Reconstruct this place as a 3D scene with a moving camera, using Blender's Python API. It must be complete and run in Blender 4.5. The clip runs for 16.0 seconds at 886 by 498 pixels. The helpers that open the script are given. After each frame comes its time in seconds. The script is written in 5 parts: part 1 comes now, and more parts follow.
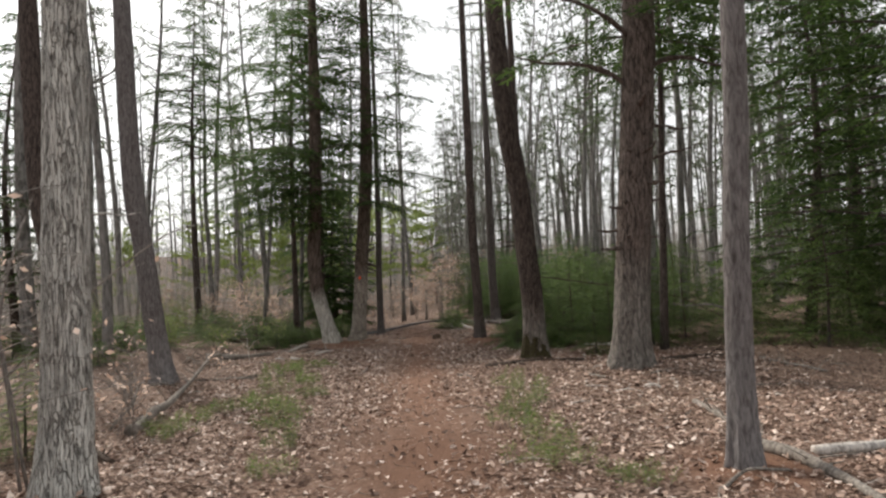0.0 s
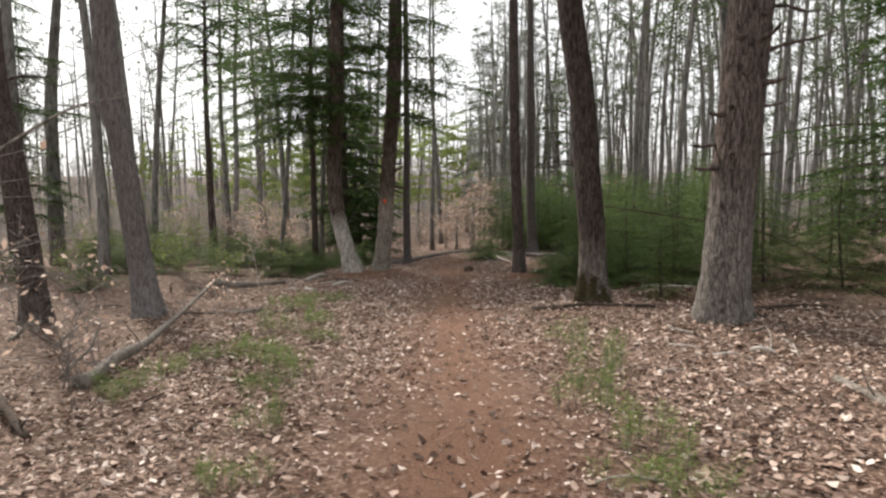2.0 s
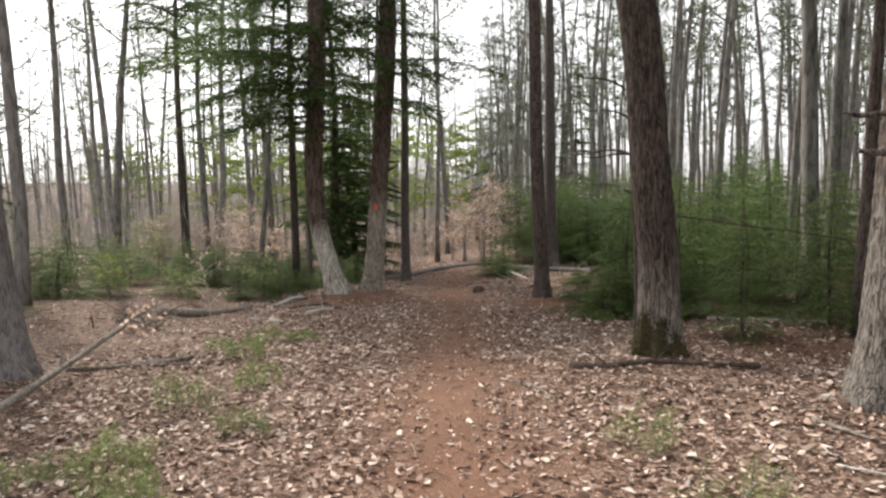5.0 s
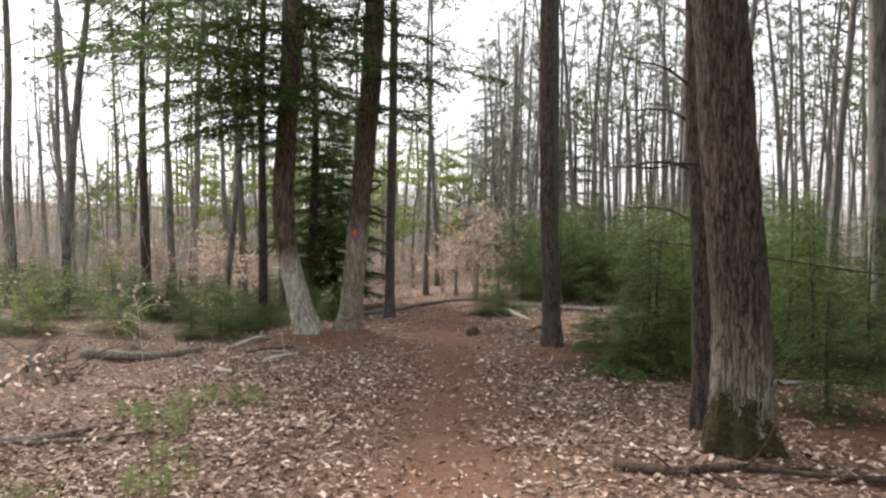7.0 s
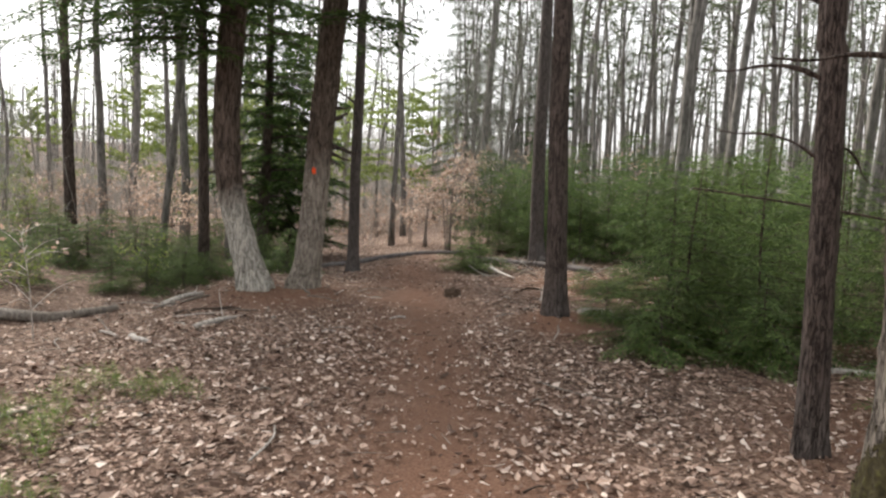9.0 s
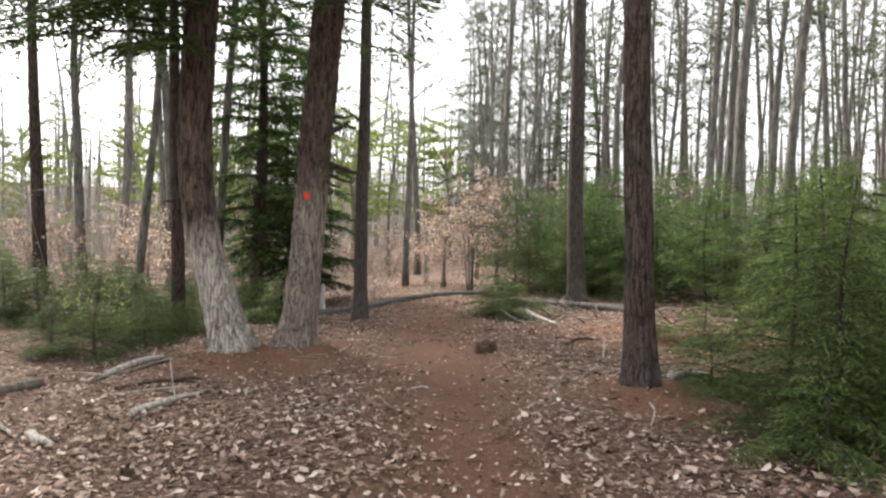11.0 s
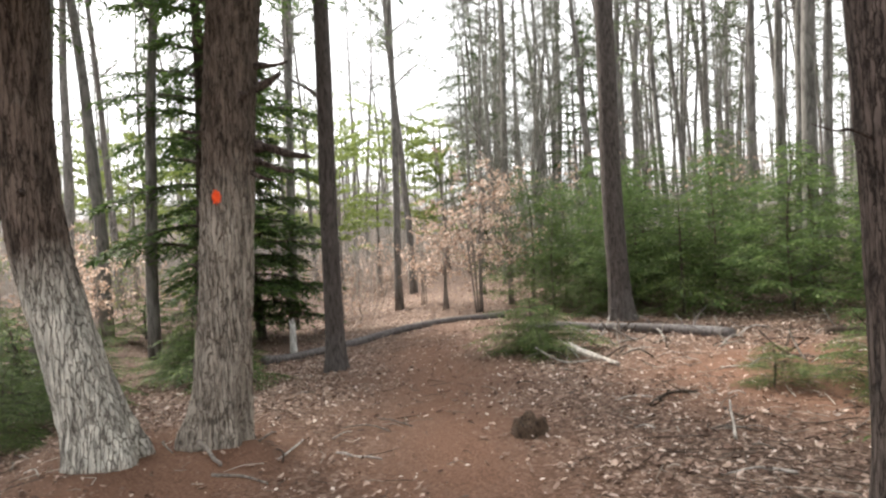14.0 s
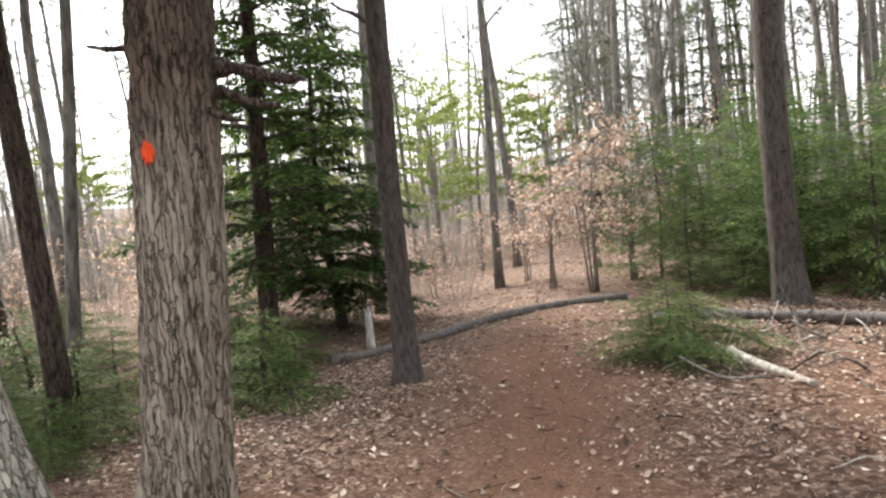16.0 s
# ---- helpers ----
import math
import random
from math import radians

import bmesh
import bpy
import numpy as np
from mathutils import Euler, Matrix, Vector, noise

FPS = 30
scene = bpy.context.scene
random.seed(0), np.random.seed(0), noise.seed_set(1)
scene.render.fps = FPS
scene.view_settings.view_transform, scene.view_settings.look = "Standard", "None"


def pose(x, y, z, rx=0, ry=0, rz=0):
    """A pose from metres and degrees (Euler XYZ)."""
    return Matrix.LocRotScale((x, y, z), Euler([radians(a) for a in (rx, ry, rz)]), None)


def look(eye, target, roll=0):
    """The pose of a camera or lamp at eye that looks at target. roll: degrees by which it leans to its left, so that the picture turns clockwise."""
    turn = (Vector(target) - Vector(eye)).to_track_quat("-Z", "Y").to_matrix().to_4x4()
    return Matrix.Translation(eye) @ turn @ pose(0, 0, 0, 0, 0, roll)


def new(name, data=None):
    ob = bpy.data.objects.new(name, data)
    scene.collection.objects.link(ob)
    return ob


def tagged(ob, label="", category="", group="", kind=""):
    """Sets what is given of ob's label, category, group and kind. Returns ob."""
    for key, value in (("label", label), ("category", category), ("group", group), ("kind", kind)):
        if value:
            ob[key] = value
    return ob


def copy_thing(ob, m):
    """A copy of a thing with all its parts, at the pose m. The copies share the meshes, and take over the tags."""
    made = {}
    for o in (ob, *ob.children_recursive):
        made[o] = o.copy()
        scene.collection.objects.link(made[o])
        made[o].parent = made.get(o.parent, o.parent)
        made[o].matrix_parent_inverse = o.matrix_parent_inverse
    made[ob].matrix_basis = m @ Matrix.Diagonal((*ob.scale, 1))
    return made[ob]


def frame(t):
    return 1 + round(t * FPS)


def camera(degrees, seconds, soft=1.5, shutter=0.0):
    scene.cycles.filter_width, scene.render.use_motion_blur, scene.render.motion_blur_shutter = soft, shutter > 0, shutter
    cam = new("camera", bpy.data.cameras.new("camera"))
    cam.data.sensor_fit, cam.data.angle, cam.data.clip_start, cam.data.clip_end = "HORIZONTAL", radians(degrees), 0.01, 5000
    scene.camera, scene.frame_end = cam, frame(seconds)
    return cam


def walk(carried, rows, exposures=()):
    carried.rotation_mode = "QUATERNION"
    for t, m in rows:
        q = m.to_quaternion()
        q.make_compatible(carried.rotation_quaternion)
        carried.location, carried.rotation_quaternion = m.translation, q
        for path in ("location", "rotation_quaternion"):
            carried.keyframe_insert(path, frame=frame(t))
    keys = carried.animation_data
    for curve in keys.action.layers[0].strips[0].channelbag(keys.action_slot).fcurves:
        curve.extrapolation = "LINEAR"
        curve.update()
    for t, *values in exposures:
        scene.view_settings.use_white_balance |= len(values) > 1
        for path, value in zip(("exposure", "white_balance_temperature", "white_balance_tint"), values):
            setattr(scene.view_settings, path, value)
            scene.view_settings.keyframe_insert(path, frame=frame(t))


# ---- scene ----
cam = camera(67.6, 16.0, soft=2.4)
METRES, EYE, TILT, LEAN, TURN = 17.2, 1.5, 0.0, 0.0, 0.0
ROWS = [
    (0.0, 0.0, 0.0, 0.0, 0.1, 2.22, 2.46),
    (0.5, -0.0017, 0.0326, -0.0036, 2.99, 0.62, 1.94),
    (1.0, -0.0036, 0.0621, -0.0054, 1.94, -1.83, 1.45),
    (1.5, -0.0059, 0.0952, -0.0049, 1.99, -2.83, 0.94),
    (2.0, -0.0115, 0.1274, -0.0056, 2.51, -3.87, 0.72),
    (2.5, -0.0121, 0.159, -0.0061, 2.08, -4.51, 0.91),
    (3.0, -0.0127, 0.1915, -0.0056, 2.4, -4.15, 1.36),
    (3.5, -0.0138, 0.2226, -0.0062, 2.53, -4.94, 0.73),
    (4.0, -0.0105, 0.255, -0.0058, 0.96, -5.65, 0.92),
    (4.5, -0.0107, 0.2839, -0.0038, 3.29, -4.65, 1.13),
    (7.0, -0.0194, 0.435, -0.0048, 2.48, -0.91, -0.29),
    (7.5, -0.0266, 0.4614, -0.0059, 1.53, -0.79, -1.09),
    (8.0, -0.0307, 0.4916, -0.0104, 0.7, -1.18, -1.58),
    (8.5, -0.0355, 0.5208, -0.0122, 1.94, -3.49, -2.05),
    (9.0, -0.0395, 0.5498, -0.0115, -0.91, -5.17, -2.22),
    (9.5, -0.0415, 0.5801, -0.0133, -1.12, -2.0, -2.05),
    (10.0, -0.0453, 0.6158, -0.016, -0.39, -1.44, -1.63),
    (12.5, -0.0501, 0.7739, -0.021, -1.06, -2.99, 0.7),
    (13.0, -0.0506, 0.8056, -0.0208, -2.43, -2.38, 0.64),
    (13.5, -0.0508, 0.8387, -0.0209, -1.05, -1.99, 2.33),
    (14.0, -0.0529, 0.8695, -0.0213, -0.35, -1.14, 3.12),
    (14.5, -0.0516, 0.9001, -0.0248, -0.53, -0.64, 3.32),
    (15.0, -0.0508, 0.9313, -0.0225, 1.55, -2.61, 5.5),
    (15.5, -0.0491, 0.9629, -0.0222, 5.93, -3.85, 5.83),
    (16.0, -0.046, 0.9946, -0.0222, 9.09, -3.24, 5.66),
]
walk(cam, [(t, pose(0, 0, EYE, TILT, LEAN, TURN) @ pose(METRES * x, METRES * y, METRES * z, 90 + pitch, roll, yaw)) for t, x, y, z, yaw, pitch, roll in ROWS],
     exposures=[(0.0, 0.27), (2.0, 0.5), (4.5, 0.72), (8.0, 0.78), (10.0, 0.94), (12.5, 1.27), (14.5, 1.3), (16.0, 1.42)])

# ---- world, sun and exposure ----
world = bpy.data.worlds.new("overcast_sky")
scene.world = world
world.use_nodes = True
wn = world.node_tree
sky = wn.nodes.new("ShaderNodeTexSky")
sky.sky_type, sky.sun_disc = "NISHITA", False
sky.sun_elevation, sky.sun_rotation = radians(41.7), radians(-42.9)
sky.dust_density = 4.0
grey = wn.nodes.new("ShaderNodeHueSaturation")
grey.inputs["Saturation"].default_value = 0.22
wn.links.new(sky.outputs["Color"], grey.inputs["Color"])
cloud = wn.nodes.new("ShaderNodeMix")
cloud.data_type = "RGBA"
cloud.inputs[0].default_value = 0.65
cloud.inputs[7].default_value = (6.75, 6.75, 6.75, 1)
wn.links.new(grey.outputs["Color"], cloud.inputs[6])
wn.links.new(cloud.outputs[2], wn.nodes["Background"].inputs["Color"])
wn.nodes["Background"].inputs["Strength"].default_value = 0.15
sun = new("sun", bpy.data.lights.new("sun", "SUN"))
sun.data.energy, sun.data.angle, sun.data.color = 4.0, radians(9), (1.0, 0.92, 0.81)
sun.matrix_world = look((-6.5, 7.0, 8.5), (0, 0, 0))

# ---- materials ----
def shader(name, rough=0.9):
    m = bpy.data.materials.new(name)
    m.use_nodes = True
    nt = m.node_tree
    p = nt.nodes["Principled BSDF"]
    p.inputs["Roughness"].default_value = rough
    p.inputs["Specular IOR Level"].default_value = 0.25
    return m, nt, p


def node(nt, kind, **values):
    n = nt.nodes.new(kind)
    for key, v in values.items():
        n.inputs[key.replace("_", " ")].default_value = v
    return n


def coords(nt, scale, which="Object"):
    tc = nt.nodes.new("ShaderNodeTexCoord")
    mp = node(nt, "ShaderNodeMapping", Scale=scale)
    nt.links.new(tc.outputs[which], mp.inputs["Vector"])
    return mp.outputs["Vector"]


def ramp(nt, fac, stops):
    r = nt.nodes.new("ShaderNodeValToRGB")
    e = r.color_ramp.elements
    while len(e) < len(stops):
        e.new(0.5)
    for el, (at, col) in zip(e, stops):
        el.position, el.color = at, (*col, 1)
    nt.links.new(fac, r.inputs["Fac"])
    return r.outputs["Color"]


def mixed(nt, fac, a, b, blend="MIX"):
    x = nt.nodes.new("ShaderNodeMix")
    x.data_type, x.blend_type = "RGBA", blend
    for sock, v in ((x.inputs[0], fac), (x.inputs[6], a), (x.inputs[7], b)):
        if isinstance(v, (int, float)):
            sock.default_value = v
        elif isinstance(v, tuple):
            sock.default_value = (*v, 1)
        else:
            nt.links.new(v, sock)
    return x.outputs[2]


def bumped(nt, p, height, strength=0.5, distance=0.02):
    b = node(nt, "ShaderNodeBump", Strength=strength, Distance=distance)
    nt.links.new(height, b.inputs["Height"])
    nt.links.new(b.outputs["Normal"], p.inputs["Normal"])


def bark_material(name, crack, ridge, lichen, lichen_top=1.7, amount=0.5, grain=26.0, plates=0.0):
    """Furrowed bark, brown above and grey with lichen on the lower stem. plates: cells to a metre of bark that splits into plates."""
    m, nt, p = shader(name, 0.95)
    v = coords(nt, (grain, grain, grain * 0.24))
    n1 = node(nt, "ShaderNodeTexNoise", Vector=(0, 0, 0), Scale=1.0, Detail=6.0, Roughness=0.65, Distortion=0.6)
    nt.links.new(v, n1.inputs["Vector"])
    base = ramp(nt, n1.outputs["Fac"], [(0.33, crack), (0.52, ridge), (0.72, tuple(min(1, c * 1.5) for c in ridge))])
    v2 = coords(nt, (2.6, 2.6, 1.1))
    n2 = node(nt, "ShaderNodeTexNoise", Scale=1.0, Detail=5.0, Roughness=0.6)
    nt.links.new(v2, n2.inputs["Vector"])
    sep = nt.nodes.new("ShaderNodeSeparateXYZ")
    nt.links.new(coords(nt, (1, 1, 1)), sep.inputs[0])
    rise = node(nt, "ShaderNodeMapRange", From_Min=lichen_top + 0.35, From_Max=lichen_top - 0.55, To_Min=-0.25, To_Max=amount)
    nt.links.new(sep.outputs["Z"], rise.inputs["Value"])
    add = nt.nodes.new("ShaderNodeMath")
    add.operation = "ADD"
    nt.links.new(rise.outputs["Result"], add.inputs[0])
    nt.links.new(n2.outputs["Fac"], add.inputs[1])
    patch = ramp(nt, add.outputs[0], [(0.42, (0, 0, 0)), (1.0, (1, 1, 1))])
    pale = ramp(nt, n1.outputs["Fac"], [(0.33, tuple(c * 0.35 for c in lichen)), (0.6, lichen)])
    col = mixed(nt, patch, base, pale)
    height = n1.outputs["Fac"]
    if plates:
        warp = node(nt, "ShaderNodeTexNoise", Scale=1.0, Detail=3.0, Roughness=0.6)
        nt.links.new(coords(nt, (plates * 0.8, plates * 0.8, plates * 0.3)), warp.inputs["Vector"])
        cell = coords(nt, (plates, plates, plates * 0.055))
        bent = nt.nodes.new("ShaderNodeVectorMath")
        bent.operation = "MULTIPLY_ADD"
        bent.inputs[1].default_value = (1.7, 1.7, 0.5)
        nt.links.new(warp.outputs["Color"], bent.inputs[0])
        nt.links.new(cell, bent.inputs[2])
        crackle = node(nt, "ShaderNodeTexVoronoi", Scale=1.0)
        crackle.feature = "DISTANCE_TO_EDGE"
        nt.links.new(bent.outputs[0], crackle.inputs["Vector"])
        split = ramp(nt, crackle.outputs["Distance"], [(0.0, (0.12, 0.1, 0.095)), (0.03, (0.4, 0.37, 0.35)), (0.1, (0.92, 0.91, 0.9)), (0.4, (1, 1, 1))])
        col = mixed(nt, 0.8, col, split, "MULTIPLY")
        height = mixed(nt, 0.7, n1.outputs["Color"], split)
    nt.links.new(col, p.inputs["Base Color"])
    bumped(nt, p, height, 0.9, 0.025)
    return m


def foliage_material(name, dark, light, through_light=0.25):
    m, nt, p = shader(name, 0.6)
    g = nt.nodes.new("ShaderNodeNewGeometry")
    oi = nt.nodes.new("ShaderNodeObjectInfo")
    leafy = ramp(nt, g.outputs["Random Per Island"], [(0.0, dark), (0.7, tuple((a + b) / 2 for a, b in zip(dark, light))), (1.0, light)])
    hue = node(nt, "ShaderNodeHueSaturation")
    spread = node(nt, "ShaderNodeMapRange", To_Min=0.75, To_Max=1.2)
    nt.links.new(oi.outputs["Random"], spread.inputs["Value"])
    nt.links.new(spread.outputs["Result"], hue.inputs["Value"])
    nt.links.new(leafy, hue.inputs["Color"])
    nt.links.new(hue.outputs["Color"], p.inputs["Base Color"])
    t = nt.nodes.new("ShaderNodeBsdfTranslucent")
    nt.links.new(hue.outputs["Color"], t.inputs["Color"])
    mx = nt.nodes.new("ShaderNodeMixShader")
    mx.inputs[0].default_value = through_light
    nt.links.new(p.outputs[0], mx.inputs[1])
    nt.links.new(t.outputs[0], mx.inputs[2])
    nt.links.new(mx.outputs[0], nt.nodes["Material Output"].inputs["Surface"])
    return m


def litter_material(name, stops):
    m, nt, p = shader(name, 0.75)
    g = nt.nodes.new("ShaderNodeNewGeometry")
    base = ramp(nt, g.outputs["Random Per Island"], stops)
    n = node(nt, "ShaderNodeTexNoise", Scale=60.0, Detail=3.0)
    nt.links.new(coords(nt, (1, 1, 1)), n.inputs["Vector"])
    col = mixed(nt, 0.35, base, ramp(nt, n.outputs["Fac"], [(0.3, (0.4, 0.35, 0.33)), (0.7, (1, 1, 1))]), "MULTIPLY")
    nt.links.new(col, p.inputs["Base Color"])
    return m


def ground_material():
    m, nt, p = shader("forest_floor", 0.95)
    v = coords(nt, (1, 1, 1))
    fine = node(nt, "ShaderNodeTexNoise", Scale=55.0, Detail=6.0, Roughness=0.7)
    vor = node(nt, "ShaderNodeTexVoronoi", Scale=34.0)
    vor.feature = "F1"
    big = node(nt, "ShaderNodeTexNoise", Scale=0.9, Detail=5.0, Roughness=0.6)
    for n in (fine, vor, big):
        nt.links.new(v, n.inputs["Vector"])
    sepc = nt.nodes.new("ShaderNodeSeparateColor")
    nt.links.new(vor.outputs["Color"], sepc.inputs[0])
    leaf = ramp(nt, sepc.outputs[0], [(0.0, (0.045, 0.026, 0.018)), (0.45, (0.135, 0.087, 0.065)), (0.8, (0.27, 0.19, 0.148)), (1.0, (0.44, 0.34, 0.285))])
    duff_and_shade = ramp(nt, fine.outputs["Fac"], [(0.3, (0.07, 0.034, 0.021)), (0.55, (0.19, 0.103, 0.068)), (0.75, (0.31, 0.19, 0.13))])
    leaf = mixed(nt, 0.6, leaf, ramp(nt, fine.outputs["Fac"], [(0.3, (0.25, 0.22, 0.2)), (0.65, (1, 1, 1))]), "MULTIPLY")
    sep = nt.nodes.new("ShaderNodeSeparateXYZ")
    nt.links.new(v, sep.inputs[0])
    # the trodden line of needle duff: x = -0.045 y, about a metre wide
    mid = nt.nodes.new("ShaderNodeMath")
    mid.operation = "MULTIPLY_ADD"
    mid.inputs[1].default_value, mid.inputs[2].default_value = 0.045, -0.02
    nt.links.new(sep.outputs["Y"], mid.inputs[0])
    off = nt.nodes.new("ShaderNodeMath")
    nt.links.new(sep.outputs["X"], off.inputs[0])
    nt.links.new(mid.outputs[0], off.inputs[1])
    far = nt.nodes.new("ShaderNodeMath")
    far.operation = "ABSOLUTE"
    nt.links.new(off.outputs[0], far.inputs[0])
    wob = nt.nodes.new("ShaderNodeMath")
    wob.operation = "MULTIPLY_ADD"
    wob.inputs[1].default_value = 1.5
    nt.links.new(big.outputs["Fac"], wob.inputs[0])
    nt.links.new(far.outputs[0], wob.inputs[2])
    worn_range = nt.nodes.new("ShaderNodeMapRange")
    for key, val in (("From Min", 0.8), ("From Max", 2.2), ("To Min", 1.0), ("To Max", 0.12)):
        worn_range.inputs[key].default_value = val
    nt.links.new(wob.outputs[0], worn_range.inputs["Value"])
    ends = nt.nodes.new("ShaderNodeMapRange")
    for key, val in (("From Min", 24.0), ("From Max", 27.5), ("To Min", 1.0), ("To Max", 0.1)):
        ends.inputs[key].default_value = val
    nt.links.new(sep.outputs["Y"], ends.inputs["Value"])
    track = nt.nodes.new("ShaderNodeMath")
    track.operation = "MULTIPLY"
    nt.links.new(worn_range.outputs["Result"], track.inputs[0])
    nt.links.new(ends.outputs["Result"], track.inputs[1])
    needles = track.outputs[0]
    # last three patches are needle soil, and also paint in the hemlocks' shade
    for foot, reach in (((-2.9, 19.5, -0.35), 1.7), ((2.3, 5.2, -0.1), 0.9), ((0.95, 17.3, -0.2), 0.9), ((2.5, 21.2, -0.35), 2.6), ((3.1, 13.3, -0.15), 2.4), ((3.2, 17.4, -0.25), 2.0)):
        gap = nt.nodes.new("ShaderNodeVectorMath")
        gap.operation = "DISTANCE"
        gap.inputs[1].default_value = foot
        nt.links.new(v, gap.inputs[0])
        near = node(nt, "ShaderNodeMapRange", From_Min=reach * 0.35, From_Max=reach, To_Min=1.0, To_Max=0.0)
        nt.links.new(gap.outputs["Value"], near.inputs["Value"])
        most = nt.nodes.new("ShaderNodeMath")
        most.operation = "MAXIMUM"
        nt.links.new(needles, most.inputs[0])
        nt.links.new(near.outputs["Result"], most.inputs[1])
        needles = most.outputs[0]
    col = mixed(nt, needles, leaf, duff_and_shade)
    nt.links.new(col, p.inputs["Base Color"])
    bumped(nt, p, fine.outputs["Fac"], 0.7, 0.02)
    return m


GROUND = ground_material()
BARK_GREY = bark_material("bark_grey_lichen", (0.07, 0.058, 0.05), (0.28, 0.245, 0.215), (0.6, 0.59, 0.55), 9.0, 0.42, 22.0, 46.0)
BARK_PINE = bark_material("bark_pine_brown", (0.03, 0.022, 0.018), (0.145, 0.115, 0.1), (0.27, 0.245, 0.22), 1.7, 0.5, 26.0, 40.0)
BARK_RUGGED = bark_material("bark_pine_dark", (0.014, 0.011, 0.009), (0.088, 0.068, 0.058), (0.34, 0.31, 0.275), 1.1, 0.28, 32.0, 36.0)
BARK_MARK = bark_material("bark_pine_pale_base", (0.05, 0.039, 0.032), (0.145, 0.113, 0.092), (0.43, 0.38, 0.325), 1.95, 0.8, 30.0, 34.0)
BARK_PALE = bark_material("bark_pale_foot", (0.03, 0.022, 0.018), (0.15, 0.115, 0.095), (0.7, 0.67, 0.6), 1.35, 0.95, 18.0, 34.0)
BARK_DARK = bark_material("bark_dark_smooth", (0.032, 0.024, 0.021), (0.118, 0.092, 0.081), (0.2, 0.18, 0.17), 0.8, 0.1, 34.0, 48.0)
BARK_UMBER = bark_material("bark_grey_brown", (0.034, 0.028, 0.026), (0.094, 0.08, 0.075), (0.19, 0.175, 0.17), 0.9, 0.12, 34.0)
BARK_TAUPE = bark_material("bark_taupe_smooth", (0.065, 0.054, 0.051), (0.148, 0.133, 0.13), (0.27, 0.255, 0.255), 1.2, 0.15, 34.0)
# grey of lichen, kept paler also in place of haze over distance
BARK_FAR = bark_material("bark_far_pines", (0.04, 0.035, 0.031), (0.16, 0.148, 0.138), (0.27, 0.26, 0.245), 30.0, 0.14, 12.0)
TWIG = bark_material("twig_grey", (0.06, 0.05, 0.045), (0.19, 0.16, 0.14), (0.32, 0.3, 0.28), 9.0, 0.2, 40.0)
LICHEN_TWIG = bark_material("twig_lichened", (0.06, 0.058, 0.05), (0.21, 0.208, 0.185), (0.36, 0.37, 0.33), 9.0, 0.3, 40.0)
# paler than other twigs: on the brush it carries the bright distance haze
PALE_TWIG = bark_material("twig_pale", (0.19, 0.175, 0.165), (0.44, 0.415, 0.385), (0.46, 0.44, 0.41), 9.0, 0.2, 40.0)
BLEACHED = bark_material("bleached_wood", (0.4, 0.37, 0.33), (0.78, 0.76, 0.72), (0.85, 0.84, 0.82), 9.0, 0.3, 30.0)
ROTTEN = bark_material("rotten_wood", (0.014, 0.01, 0.008), (0.1, 0.068, 0.048), (0.2, 0.18, 0.15), -9.0, 0.0, 50.0)
DEADWOOD = bark_material("deadwood_grey", (0.045, 0.036, 0.03), (0.18, 0.15, 0.128), (0.34, 0.31, 0.275), 9.0, 0.2, 30.0)
DEADWOOD_DARK = bark_material("deadwood_dark", (0.02, 0.014, 0.011), (0.085, 0.063, 0.05), (0.2, 0.18, 0.15), -9.0, 0.0, 30.0)
DEADWOOD_PALE = bark_material("deadwood_bare", (0.22, 0.18, 0.15), (0.55, 0.49, 0.43), (0.62, 0.58, 0.54), 9.0, 0.35, 30.0)
HEMLOCK = foliage_material("hemlock_needles", (0.024, 0.047, 0.015), (0.12, 0.19, 0.05), 0.45)
YOUNG = foliage_material("young_hemlock_needles", (0.035, 0.068, 0.02), (0.22, 0.3, 0.09), 0.3)
# paler copy of YOUNG: sunlight on the back thicket put into the needles
YOUNG_SUNLIT = foliage_material("young_needles_sunlit", (0.042, 0.082, 0.026), (0.21, 0.29, 0.1), 0.4)
PINE = foliage_material("pine_needles", (0.075, 0.095, 0.06), (0.2, 0.235, 0.14))
GRASSY = foliage_material("seedling_needles", (0.08, 0.13, 0.03), (0.28, 0.38, 0.11), 0.4)
SPRING = foliage_material("spring_leaves", (0.16, 0.22, 0.06), (0.36, 0.42, 0.14), 0.4)
MOSS, mnt, mp = shader("moss", 1.0)
mn = node(mnt, "ShaderNodeTexNoise", Scale=30.0, Detail=6.0)
mnt.links.new(coords(mnt, (1, 1, 1)), mn.inputs["Vector"])
mnt.links.new(ramp(mnt, mn.outputs["Fac"], [(0.3, (0.022, 0.017, 0.01)), (0.55, (0.045, 0.038, 0.017)), (0.75, (0.075, 0.07, 0.024))]), mp.inputs["Base Color"])
bumped(mnt, mp, mn.outputs["Fac"], 0.9, 0.02)
TAN = foliage_material("withered_beech_leaves", (0.38, 0.25, 0.185), (0.86, 0.71, 0.61), 0.5)
LITTER = litter_material("leaf_litter", [(0.0, (0.075, 0.045, 0.033)), (0.35, (0.27, 0.176, 0.135)), (0.8, (0.54, 0.405, 0.33)), (1.0, (0.84, 0.72, 0.64))])
TWIG_LITTER = litter_material("twig_litter", [(0.0, (0.05, 0.037, 0.03)), (0.45, (0.16, 0.125, 0.1)), (0.8, (0.33, 0.28, 0.24)), (1.0, (0.55, 0.49, 0.43))])
